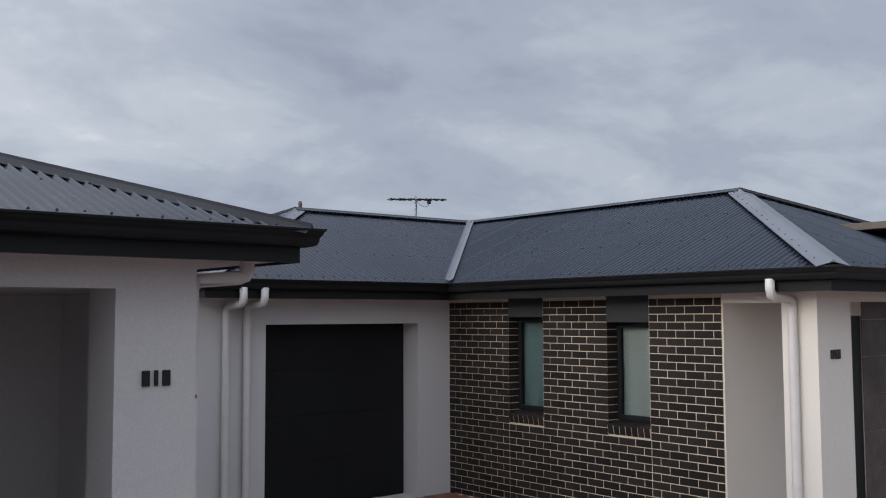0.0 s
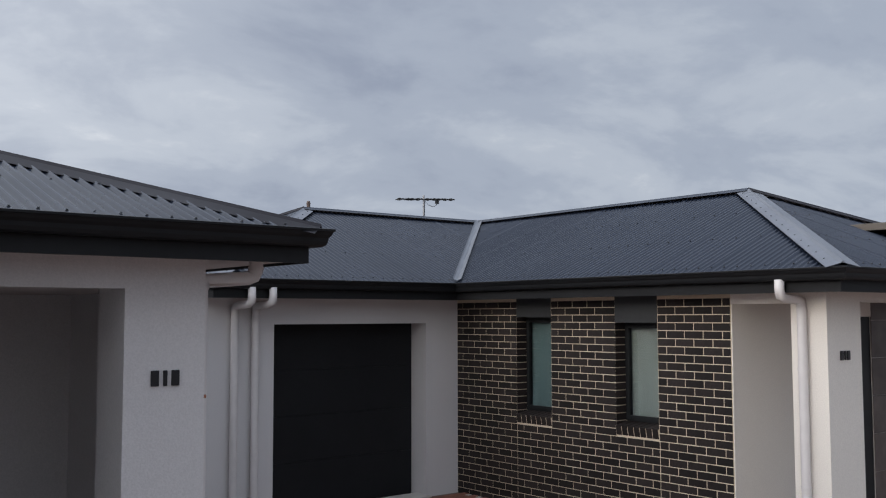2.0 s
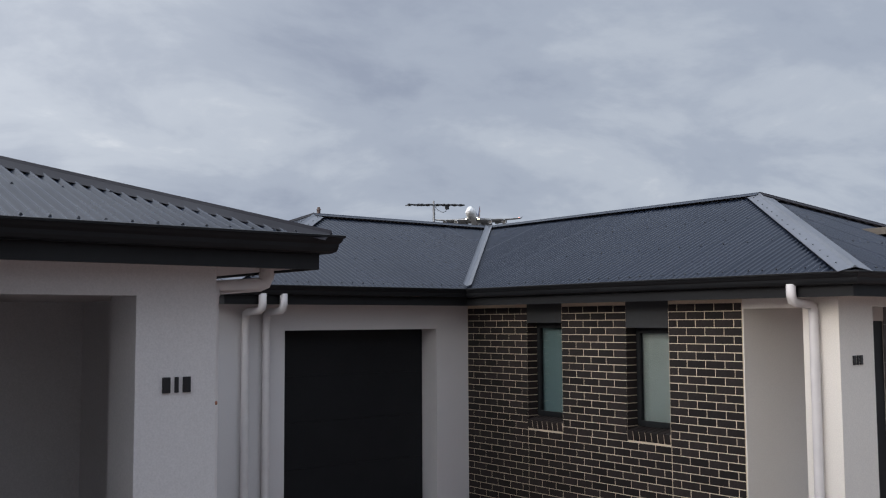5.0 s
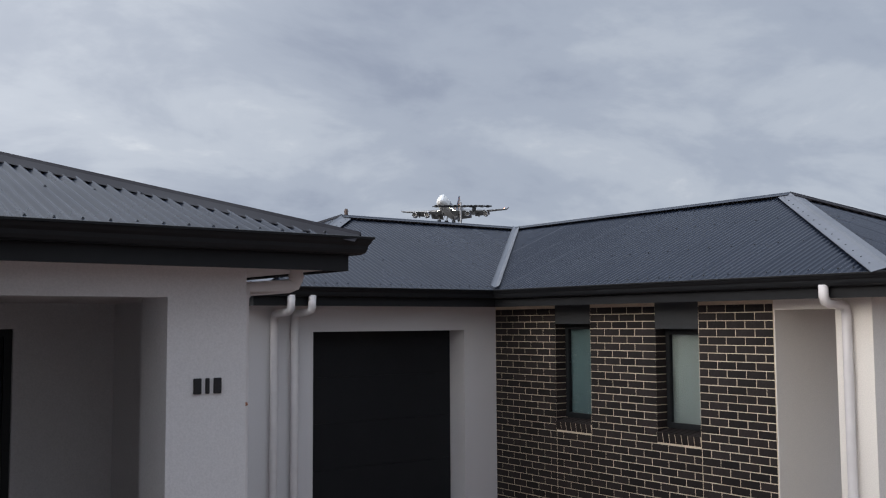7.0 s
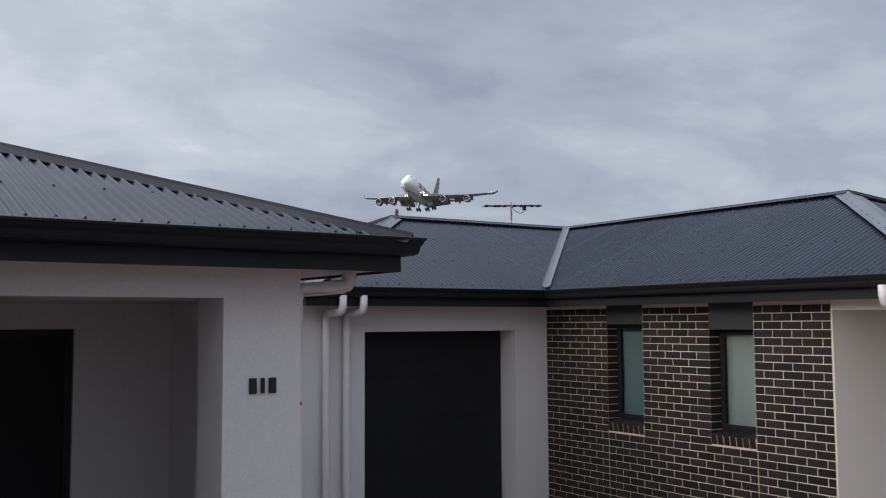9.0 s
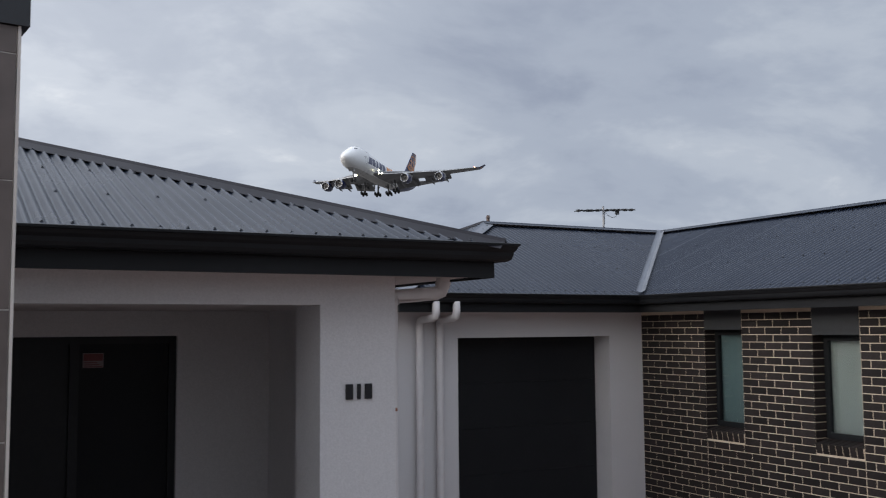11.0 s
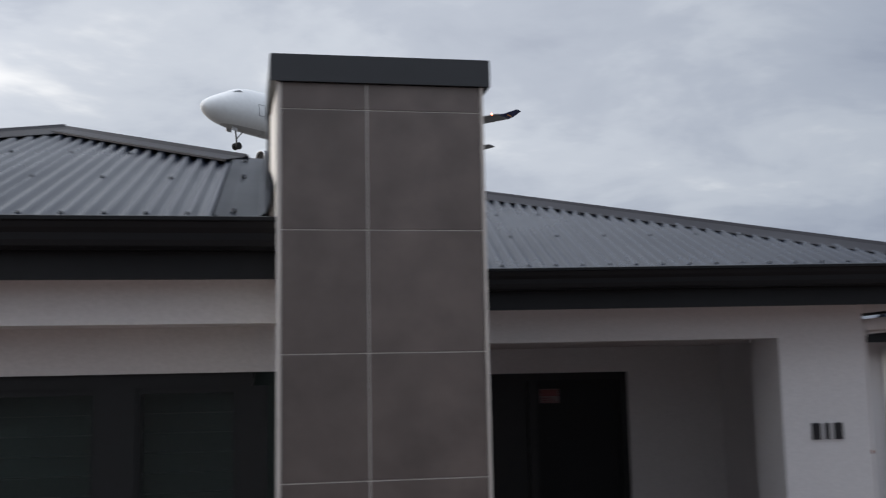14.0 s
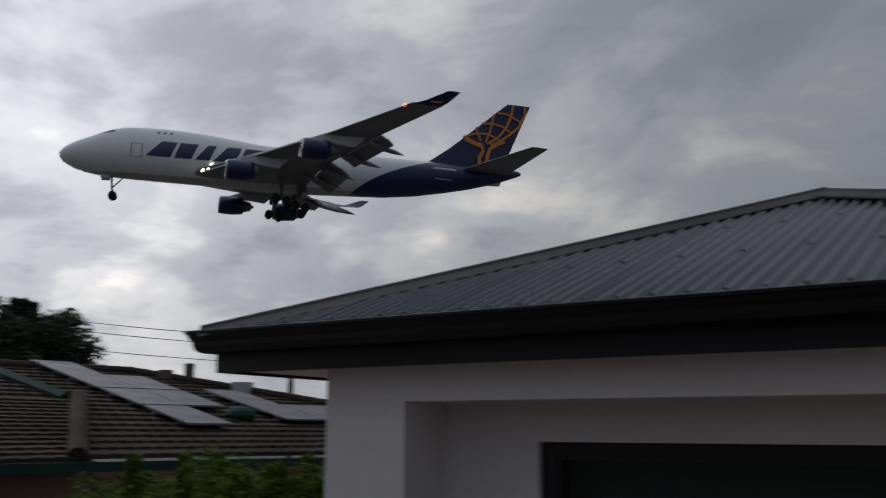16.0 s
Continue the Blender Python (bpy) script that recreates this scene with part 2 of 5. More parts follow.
def cap_sweep(p0, p1, side_a, side_b, w=0.13, roll=0.012, bm=None, lip=0.010, rise=0.021):
    """A rolled steel capping over a ridge or hip: two flanges down the slopes side_a and side_b, a round roll between."""
    bm = bm or bmesh.new()
    p0, p1 = Vector(p0), Vector(p1)
    a, b = Vector(side_a).normalized(), Vector(side_b).normalized()
    up = -(a + b).normalized()
    lift = up * rise
    prof = [a * w - up * lip, a * w, a * (w * 0.75), a * 0.03]
    prof += [a * roll * 0.9 + up * roll * 0.8, up * roll * 1.3, b * roll * 0.9 + up * roll * 0.8]
    prof += [b * 0.03, b * (w * 0.75), b * w, b * w - up * lip]
    under = [b * (w - 0.004) - up * 0.004, -up * 0.004, a * (w - 0.004) - up * 0.004]
    rings = [[bm.verts.new(p + q + lift) for q in prof + under] for p in (p0, p1)]
    n = len(rings[0])
    for j in range(n):
        bm.faces.new((rings[0][j], rings[0][(j + 1) % n], rings[1][(j + 1) % n], rings[1][j]))
    bm.faces.new(rings[0])
    bm.faces.new(rings[1])
    return bm


PITCH = 0.076


def corrugated(corner, along, inward, width, slope, low, high, bm=None, depth=0.011, steps=6):
    """Corrugated sheeting from an eave corner: along the eave, rising inward; low(u) and high(u) bound it in plan."""
    bm = bm or bmesh.new()
    corner, along, inward = Vector(corner), Vector(along), Vector(inward)
    rise = inward + Vector((0, 0, slope))
    normal = along.cross(rise).normalized()
    if normal.z < 0:
        normal = -normal
    last = None
    count = int(width / PITCH * steps)
    for i in range(count + 1):
        u = width * i / count
        a, b = low(u), high(u)
        if b - a < 0.004:
            last = None
            continue
        lap = 0.004 if u % (10 * PITCH) < 0.6 * PITCH else 0.0   # edge of the sheet that overlaps its neighbour
        off = normal * (depth * math.cos(2 * math.pi * u / PITCH) + lap)
        base = corner + along * u + off
        pair = [bm.verts.new(base + rise * a), bm.verts.new(base + rise * b)]
        if last:
            bm.faces.new((last[0], pair[0], pair[1], last[1]))
        last = pair
    return bm


def screws(corner, along, inward, width, slope, low, high, rows, bm=None, r=0.011, crest=0.011):
    bm = bm or bmesh.new()
    corner, along, inward = Vector(corner), Vector(along), Vector(inward)
    rise = inward + Vector((0, 0, slope))
    normal = along.cross(rise).normalized()
    if normal.z < 0:
        normal = -normal
    for i, v in enumerate(rows):
        step = (2 if i == 0 else 4) * PITCH
        k = 0
        while k * step < width:
            u = k * step
            k += 1
            if low(u) + 0.03 < v < high(u) - 0.08:
                p = corner + along * u + rise * v + normal * crest
                cyl(bm, p - normal * 0.002, p + normal * 0.003, r, n=8)
                cyl(bm, p, p + normal * 0.010, r * 0.6, r * 0.5, n=6)
    return bm


GUTTER_SHAPE = [(0, -0.02), (0, -0.118), (0.060, -0.118), (0.082, -0.106), (0.090, -0.085), (0.094, -0.060), (0.108, -0.042), (0.116, -0.022),
                (0.126, -0.016), (0.127, -0.003), (0.120, 0.0), (0.112, -0.006), (0.104, -0.030), (0.084, -0.055), (0.01, -0.075)]
FASCIA_SHAPE = [(-0.022, -0.01), (-0.022, -0.222), (0.0, -0.222), (0.0, -0.01)]


# ---- ground ----
def ground_sheet():
    bm = bmesh.new()
    bmesh.ops.create_grid(bm, x_segments=60, y_segments=60, size=2500)
    for v in bm.verts:
        v.co.z = -0.03
    tagged(part("ground", bm, GROUND), "dark open ground reaching the horizon", "ground", kind="structure")
    tagged(part("pavement", boxes((-19.0, 12.0, -24.0, 8.0, -0.2, -0.022)), DRIVE), "red-brown paved driveway between the houses", "pavement", kind="structure")


ground_sheet()
# added wall behind the viewer, out of view; blocks low sky light from the south
tagged(part("wall_south", boxes((-17.0, 18.0, -16.3, -16.0, -0.1, 3.3)), BACKWALL), "unseen plain brown wall added to block low light from the south", "wall", kind="structure")

# ---- rear house: garage wing and brick wing ----
T_REAR = 0.4142
EZ = 2.80
EX, EY, EEND, EL = -0.49, -0.545, -5.92, -3.95   # outer gutter lines
RUN = 2.87
RZ = EZ + T_REAR * RUN
rear = thing("house", "dark brick and white rendered house with a grey steel roof", "house")


def rear_roof():
    face = part("roof", bmesh.new(), STEEL, rear, "grey corrugated steel roof with pale valley and hip cappings")
    bm = bmesh.new()
    sc = bmesh.new()
    rows = (0.17, 1.05, 1.95, 2.7)
    e = 0.06
    # garage slope
    wide = EX - EL
    args = ((EL, EY, EZ - 0.032), (1, 0, 0), (0, 1, 0), wide + RUN, T_REAR, lambda u: max(e, u - wide), lambda u: min(u, RUN))
    corrugated(*args, bm=bm)
    screws(*args, rows, bm=sc)
    # brick-wing slope
    wide2 = EY - EEND
    args = ((EX, EEND, EZ - 0.032), (0, 1, 0), (1, 0, 0), wide2 + RUN, T_REAR, lambda u: max(e, u - wide2), lambda u: min(u, RUN))
    corrugated(*args, bm=bm)
    screws(*args, rows, bm=sc)
    # hip end
    args = ((EX, EEND, EZ - 0.032), (1, 0, 0), (0, 1, 0), 2 * RUN, T_REAR, lambda u: e, lambda u: min(u, 2 * RUN - u))
    corrugated(*args, bm=bm)
    screws(*args, rows, bm=sc)
    # far end of the garage wing and the backs
    args = ((EL, EY, EZ), (0, 1, 0), (1, 0, 0), 2 * RUN, T_REAR, lambda u: e, lambda u: min(u, 2 * RUN - u))
    corrugated(*args, bm=bm, steps=4)
    back = EY + 2 * RUN
    right = EX + 2 * RUN
    corrugated((EL, back, EZ), (1, 0, 0), (0, -1, 0), right - EL, T_REAR, lambda u: e, lambda u: min(u, right - EL - u, RUN), bm=bm, steps=3)
    corrugated((right, EEND, EZ), (0, 1, 0), (-1, 0, 0), back - EEND, T_REAR, lambda u: e, lambda u: min(u, back - EEND - u, RUN), bm=bm, steps=3)
    part("sheeting", bm, STEEL, face)
    tagged(part("roof_screw", sc, SCREW, face), kind="stuff")
    s = T_REAR
    rx, ry = EX + RUN, EY + RUN
    part("ridge_cap", cap_sweep((EL + RUN, ry, RZ + 0.004), (rx, ry, RZ + 0.004), (0, -1, -s), (0, 1, -s), w=0.085, rise=0.015, lip=0.003, roll=0.009), STEEL, face)
    part("ridge_cap", cap_sweep((rx, EEND + RUN, RZ + 0.004), (rx, ry, RZ + 0.004), (-1, 0, -s), (1, 0, -s), w=0.085, rise=0.015, lip=0.003, roll=0.009), STEEL, face)
    lo1 = 0.07
    part("hip_cap", cap_sweep((EX + lo1, EEND + lo1, EZ + lo1 * s), (rx, EEND + RUN, RZ), (-0.7, 0.7, -0.29), (0.7, -0.7, -0.29), w=0.155, rise=0.007, lip=0.006), VALLEY, face, "pale grey hip capping")
    part("hip_cap", cap_sweep((EL + lo1, EY + lo1, EZ + lo1 * s), (EL + RUN, ry, RZ), (-0.7, 0.7, -0.29), (0.7, -0.7, -0.29), w=0.155, rise=0.007, lip=0.006), VALLEY, face, "pale grey hip capping")
    part("hip_cap", cap_sweep((EL, back, EZ), (EL + RUN, ry, RZ), (-0.7, -0.7, -0.29), (0.7, 0.7, -0.29)), CAP, face)
    part("hip_cap", cap_sweep((right, EEND, EZ), (rx, EEND + RUN, RZ), (-0.7, -0.7, -0.29), (0.7, 0.7, -0.29)), CAP, face)
    pins = bmesh.new()
    for p0, p1 in (((EX, EEND, EZ), (rx, EEND + RUN, RZ)), ((EL, EY, EZ), (EL + RUN, ry, RZ))):
        for k in range(1, 16):
            p = Vector(p0).lerp(Vector(p1), k / 16)
            for q in (-0.085, 0.085):
                at = p + Vector((q, -q, 0.024 - abs(q) * 0.28))
                cyl(pins, at, at + Vector((0, 0, 0.008)), 0.009, n=6)
    tagged(part("cap_screw", pins, SCREW, face), kind="stuff")
    # open valley tray
    bm = bmesh.new()
    p0, p1 = Vector((EX + 0.03, EY + 0.03, EZ + 0.022)), Vector((rx, ry, RZ + 0.01))
    across = Vector((0.7071, -0.7071, 0))
    prof = [(-0.035, 0.045), (-0.02, 0.028), (0.02, 0.010), (0.065, 0.030), (0.082, 0.045)]
    rings = [[bm.verts.new(p + across * a + Vector((0, 0, z))) for a, z in prof] for p in (p0, p1)]
    for j in range(len(prof) - 1):
        bm.faces.new((rings[0][j], rings[0][j + 1], rings[1][j + 1], rings[1][j]))
    part("valley_tray", bm, VALLEY, face, "pale steel valley tray")


rear_roof()


def rear_eaves():
    path = [(EL + 0.127, EY + 6, EZ), (EL + 0.127, EY + 0.127, EZ), (EX + 0.127, EY + 0.127, EZ), (EX + 0.127, EEND + 0.127, EZ), (6.0, EEND + 0.127, EZ)]
    # outward lies to the right of the path when walked the other way round
    part("gutter", eave_sweep(path, GUTTER_SHAPE), GUTTER, rear, "black steel quad gutter")
    part("fascia", eave_sweep(path, FASCIA_SHAPE), FASCIA, rear)
    soff = EZ - 0.205
    bm = boxes((EL + 0.13, EX + 0.14, EY + 0.14, 0.05, soff, soff + 0.012), (EX + 0.14, 0.05, EEND + 0.14, 0.05, soff + 0.001, soff + 0.012), (0.05, 6, EEND + 0.14, -5.4, soff, soff + 0.012))
    part("soffit", bm, SOFFIT, rear)


rear_eaves()
part("canopy_roof", boxes((2.6, 5.0, -6.6, -4.28, 3.37, 3.455), bevel=0.004), TAUPE, rear, "taupe fascia of a small flat canopy roof")
GX0, GX1, GH = -2.84, -0.55, 2.275


def garage_wall():
    top = EZ - 0.19
    part("garage_wall", boxes((-3.9, GX0, 0, 0.34, -0.03, top)), WHITE, rear, "off-white rendered wall")
    part("garage_head", boxes((GX0, GX1, 0, 0.34, GH, top)), WHITE, rear, "off-white rendered head over the door")
    part("garage_pier", boxes((GX1, 0.0, 0, 0.34, -0.03, top)), WHITE, rear, "off-white rendered pier")
    part("side_wall", boxes((-3.9, -3.7, 0.34, 5.0, -0.03, top)), WHITE, rear)
    door = part("garage_door", boxes((GX0, GX1, 0.335, 0.39, -0.03, GH)), DOOR, rear, "closed black panel-lift garage door")
    panels = 4
    h = GH / panels
    for i in range(panels):
        part("door_panel", boxes((GX0 + 0.004, GX1 - 0.004, 0.322, 0.335, i * h + 0.0012, (i + 1) * h - 0.0012), bevel=0.001), DOOR, door)
    part("threshold", boxes((GX0, GX1, -0.12, 0.2, -0.03, 0.012)), GROUT, rear)


garage_wall()



def paving():
    """Red clay pavers laid in running bond before the garage, each a piece of its own."""
    bed = tagged(part("paving", boxes((-2.9, -0.002, -1.42, -0.13, -0.05, -0.012)), GROUT), "red clay brick paving before the garage door", "paving", kind="structure")
    meshes = []
    for k in range(3):
        bm = boxes((-0.098, 0.098, -0.048, 0.048, -0.03, 0.004 - 0.001 * k), bevel=0.003)
        me = bpy.data.meshes.new("paver")
        bm.to_mesh(me)
        bm.free()
        me.materials.append(PAVER)
        meshes.append(me)
    for row in range(12):
        for k in range(14):
            x = -0.11 - k * 0.203 - (0.1 if row % 2 else 0.0)
            if x > -2.79:
                ob = new("paver", meshes[(row * 5 + k * 3) % 3])
                ob.location = (x, -0.19 - row * 0.103, -0.006)
                ob.parent = bed


paving()

# brick wall: outer face at x = 0
BEND = -4.39
WIN = [(-1.19, -1.81, 1.17, 2.35), (-2.84, -3.45, 1.17, 2.29)]
COURSE, BLEN = 0.086, 0.24


def brick_wall():
    top = EZ - 0.19
    cuts = [(a, b, z0 - 0.14, top) for a, b, z0, z1 in WIN]
    ys = [0.0, WIN[0][0], WIN[0][1], WIN[1][0], WIN[1][1], BEND]
    bm = bmesh.new()
    for a, b in ((0, 1), (2, 3), (4, 5)):
        box(bm, -0.004, 0.24, ys[b], ys[a], -0.03, top)
    for a, b, z0, z1 in WIN:
        box(bm, -0.004, 0.24, b, a, -0.03, z0 - 0.13)
    wall = part("brick_wall", bm, MORTAR, rear, "dark brown brickwork with buff raked joints")
    meshes = {}

    def brick_mesh(length, height=0.078):
        key = (round(length, 3), height)
        if key not in meshes:
            b = boxes((-0.006, 0.05, -length / 2, length / 2, -height / 2, height / 2), bevel=0.0025)
            me = bpy.data.meshes.new("brick")
            bmesh.ops.recalc_face_normals(b, faces=b.faces)
            b.to_mesh(me)
            b.free()
            me.materials.append(BRICK)
            meshes[key] = me
        return meshes[key]

    rest = bmesh.new()
    rnd = random.Random(4)
    singles = 0
    for row in range(int((top + 0.03) / COURSE) + 1):
        z = -0.025 + row * COURSE + 0.038
        if z + 0.038 > top:
            continue
        # stretches of wall free of openings
        for a, b, z0, z1 in cuts:
            if z + 0.03 > z0:
                box(rest, -0.004, 0.16, a - 0.005, a + 0.03, z - 0.038, z + 0.038)
        if z + 0.03 > min(c[2] for c in cuts):
            spans = [(0.0, ys[1]), (ys[2], ys[3]), (ys[4], BEND)]
        else:
            spans = [(0.0, ys[1] - 0.005), (ys[1] - 0.005, ys[3] - 0.62), (ys[3] - 0.62, BEND)]
        for p, q in spans:
            y = p + BLEN * (0.5 if row % 2 else 0.0)
            while y > q + 0.001:
                a, b = min(p, y), y - BLEN
                if b - q < 0.07:
                    b = q
                y = b
                a, b = a - 0.004, b + 0.004
                mid, length = (a + b) / 2, a - b
                if mid < -2.15 and singles < 300:
                    ob = new("brick", brick_mesh(length))
                    ob.location = (rnd.uniform(-0.0015, 0.0015), mid, z)
                    ob.parent = wall
                    singles += 1
                else:
                    box(rest, -0.006 + rnd.uniform(-0.0015, 0.0015), 0.05, b, a, z - 0.039, z + 0.039)
    tagged(part("brickwork", rest, BRICK, wall), kind="stuff")
    for (a, b, z0, z1), blind in zip(WIN, (CURTAIN_A, CURTAIN_B)):
        # sill: sloping row of bricks on end
        count = 7
        w = (a - b) / count
        sb = boxes((-0.115, 0.115, -w / 2 + 0.0045, w / 2 - 0.0045, -0.055, 0.055), bevel=0.003)
        sill = bpy.data.meshes.new("sill_brick")
        sb.to_mesh(sill)
        sb.free()
        sill.materials.append(BRICK)
        bed = part("sill_mortar", boxes((-0.110, 0.11, -(a - b) / 2, (a - b) / 2, -0.05, 0.050)), MORTAR, wall)
        bed.location, bed.rotation_euler = (0.096, (a + b) / 2, z0 - 0.075), (0, radians(-10), 0)
        for i in range(count):
            ob = new("sill_brick", sill)
            ob.location, ob.rotation_euler = (0.096, a - (i + 0.5) * w, z0 - 0.075), (0, radians(-10), 0)
            ob.parent = wall
        win = part("window", boxes((0.165, 0.225, b, b + 0.05, z0, z1), (0.165, 0.225, a - 0.05, a, z0, z1), (0.165, 0.225, b + 0.05, a - 0.05, z1 - 0.05, z1), (0.165, 0.225, b + 0.05, a - 0.05, z0, z0 + 0.05)), FRAME, rear, "narrow black aluminium window with a lowered blind")
        part("window_sash", boxes((0.15, 0.18, b + 0.03, b + 0.065, z0 + 0.03, z1 - 0.03), (0.15, 0.18, a - 0.065, a - 0.03, z0 + 0.03, z1 - 0.03), (0.15, 0.18, b + 0.065, a - 0.065, z0 + 0.03, z0 + 0.065), (0.15, 0.18, b + 0.065, a - 0.065, z1 - 0.065, z1 - 0.03)), FRAME, win)
        pane = part("pane", boxes((0.185, 0.191, b + 0.05, a - 0.05, z0 + 0.05, z1 - 0.05)), GLASS, win)
        pane.visible_shadow = False
        part("blind", boxes((0.228, 0.233, b + 0.03, a - 0.03, z0 + 0.02, z1 - 0.02)), blind, win)
        part("lintel", boxes((-0.008, 0.24, b, a, z1, top)), LINTEL, rear, "black panel over the window")
        part("window_backing", boxes((0.25, 0.29, b - 0.05, a + 0.05, z0 - 0.1, z1 + 0.05)), LINTEL, rear)


brick_wall()
PBY0, PBY1 = -5.07, -5.44


def porch_rear():
    top = EZ - 0.19
    part("porch_pillar", boxes((0, 0.62, PBY1, PBY0, -0.03, top)), CREAM, rear, "cream rendered porch pillar")
    part("porch_beam", boxes((0, 0.36, PBY0, BEND, 2.485, top), (0.62, 5.5, PBY1, PBY1 + 0.35, 2.50, top)), CREAM, rear)
    part("porch_wall", boxes((0.002, 2.50, BEND - 0.012, BEND - 0.001, -0.03, top)), CREAM, rear, "cream rendered wall in the porch")
    part("porch_ceiling", boxes((0.36, 5.0, PBY0, BEND, top - 0.04, top)), SOFFIT, rear)
    part("porch_door", boxes((2.50, 2.84, BEND + 0.02, BEND + 0.2, -0.03, 2.35)), FRAME, rear, "black door frame in the porch")
    part("porch_head", boxes((2.50, 2.84, BEND + 0.0, BEND + 0.2, 2.35, top)), CREAM, rear)
    wall = part("tiled_wall", boxes((2.84, 5.0, BEND + 0.008, BEND + 0.2, -0.03, top)), GROUT, rear, "porch wall clad in taupe tiles")
    for i in range(6):
        for k in range(4):
            z0 = 0.05 + i * 0.452
            z1 = min(z0 + 0.452, top)
            part("tile", boxes((2.842 + k * 0.52, 2.842 + k * 0.52 + 0.516, BEND, BEND + 0.01, z0, z1 - 0.006)), TILE, wall)


porch_rear()


def downpipe(name, pts, r, clips, label, wall):
    fine = []
    for p, q in zip(pts, pts[1:]):
        p, q = Vector(p), Vector(q)
        fine.append(p)
        if (q - p).length > 0.2:
            fine += [p.lerp(q, 0.02), p.lerp(q, 0.98)]
    fine.append(Vector(pts[-1]))
    ob = part(name, tube(bmesh.new(), fine, r), PIPE, rear if wall else front, label, smooth=True)
    for p in clips:
        bm = bmesh.new()
        cyl(bm, (p[0], p[1], p[2] - 0.012), (p[0], p[1], p[2] + 0.012), r + 0.006)
        part("pipe_clip", bm, PIPE, ob)
    return ob


for x in (-3.385, -3.118):
    downpipe("downpipe", [(x, -0.06, 0.0), (x, -0.06, 2.42), (x, -0.075, 2.475), (x, -0.13, 2.495), (x, -0.40, 2.51), (x, -0.455, 2.53), (x, -0.475, 2.58), (x, -0.475, 2.70)], 0.045,
             [(x, -0.06, 1.88), (x, -0.06, 0.72)], "white round downpipe with an offset at the eave", True)
downpipe("downpipe", [(-0.06, -5.22, 0.0), (-0.06, -5.22, 2.44), (-0.075, -5.22, 2.495), (-0.13, -5.22, 2.515), (-0.35, -5.22, 2.53), (-0.405, -5.22, 2.55), (-0.425, -5.22, 2.60), (-0.425, -5.22, 2.70)], 0.045,
         [(-0.06, -5.22, 1.86), (-0.06, -5.22, 0.75)], "white round downpipe on the porch pillar", True)

# ---- front house: porch wing, tiled column, projecting room ----
T_FRONT = 0.364
FZ = 2.935
CX, CY = -5.12, -4.96          # porch wing's outer gutter corner
# the projecting wing has axes of its own, u along its eave and v inward from the column's front
WING = pose(-8.64, -6.61, 0, 0, 0, 6.76)
DXL, DY, DZ = -4.53, 0.052, 2.972   # projecting wing's outer gutter line
DAX = -1.748
COLX0, COLX1, COLY, COLB = -0.396, 0.376, -0.026, 0.52   # tiled column
front = thing("house", "single-storey white rendered house with tiled column and grey steel roof", "house")


def turned(ob):
    """Place a part that is built along the projecting wing's own axes."""
    ob.matrix_basis = WING
    return ob


def front_roof():
    s = 0.337
    roof = part("roof", bmesh.new(), STEEL, front, "grey corrugated steel hip roof over the porch")
    bm, sc = bmesh.new(), bmesh.new()
    e = 0.05
    z = FZ - 0.034
    r1 = 3.38
    left = CX - 2 * r1
    args = ((CX, CY, z), (-1, 0, 0), (0, 1, 0), 2 * r1, s, lambda u: e, lambda u: min(u, 2 * r1 - u))
    corrugated(*args, bm=bm, steps=8, depth=0.0135)
    screws(*args, (0.13, 0.95, 1.75, 2.5), bm=sc, r=0.011, crest=0.0135)
    args = ((CX, CY, z), (0, 1, 0), (-1, 0, 0), 8.0, s, lambda u: e, lambda u: min(u, r1))
    corrugated(*args, bm=bm, steps=4)
    corrugated((left, CY + 1.0, z), (0, 1, 0), (1, 0, 0), 7.0, s, lambda u: e, lambda u: min(u + 1.0, r1), bm=bm, steps=4)
    apex = (CX - r1, CY + r1, z + s * r1)
    part("ridge_cap", cap_sweep(apex, (apex[0], CY + 8, apex[2]), (-1, 0, -s), (1, 0, -s)), CAP, roof)
    part("hip_cap", cap_sweep((CX - 0.07, CY + 0.07, z + 0.07 * s - 0.004), apex, (0.7, 0.7, -0.38), (-0.7, -0.7, -0.38), w=0.18, lip=0.002, rise=0.036, roll=0.010), CAP, roof)
    part("sheeting", bm, STEEL, roof)
    tagged(part("roof_screw", sc, SCREW, roof), kind="stuff")


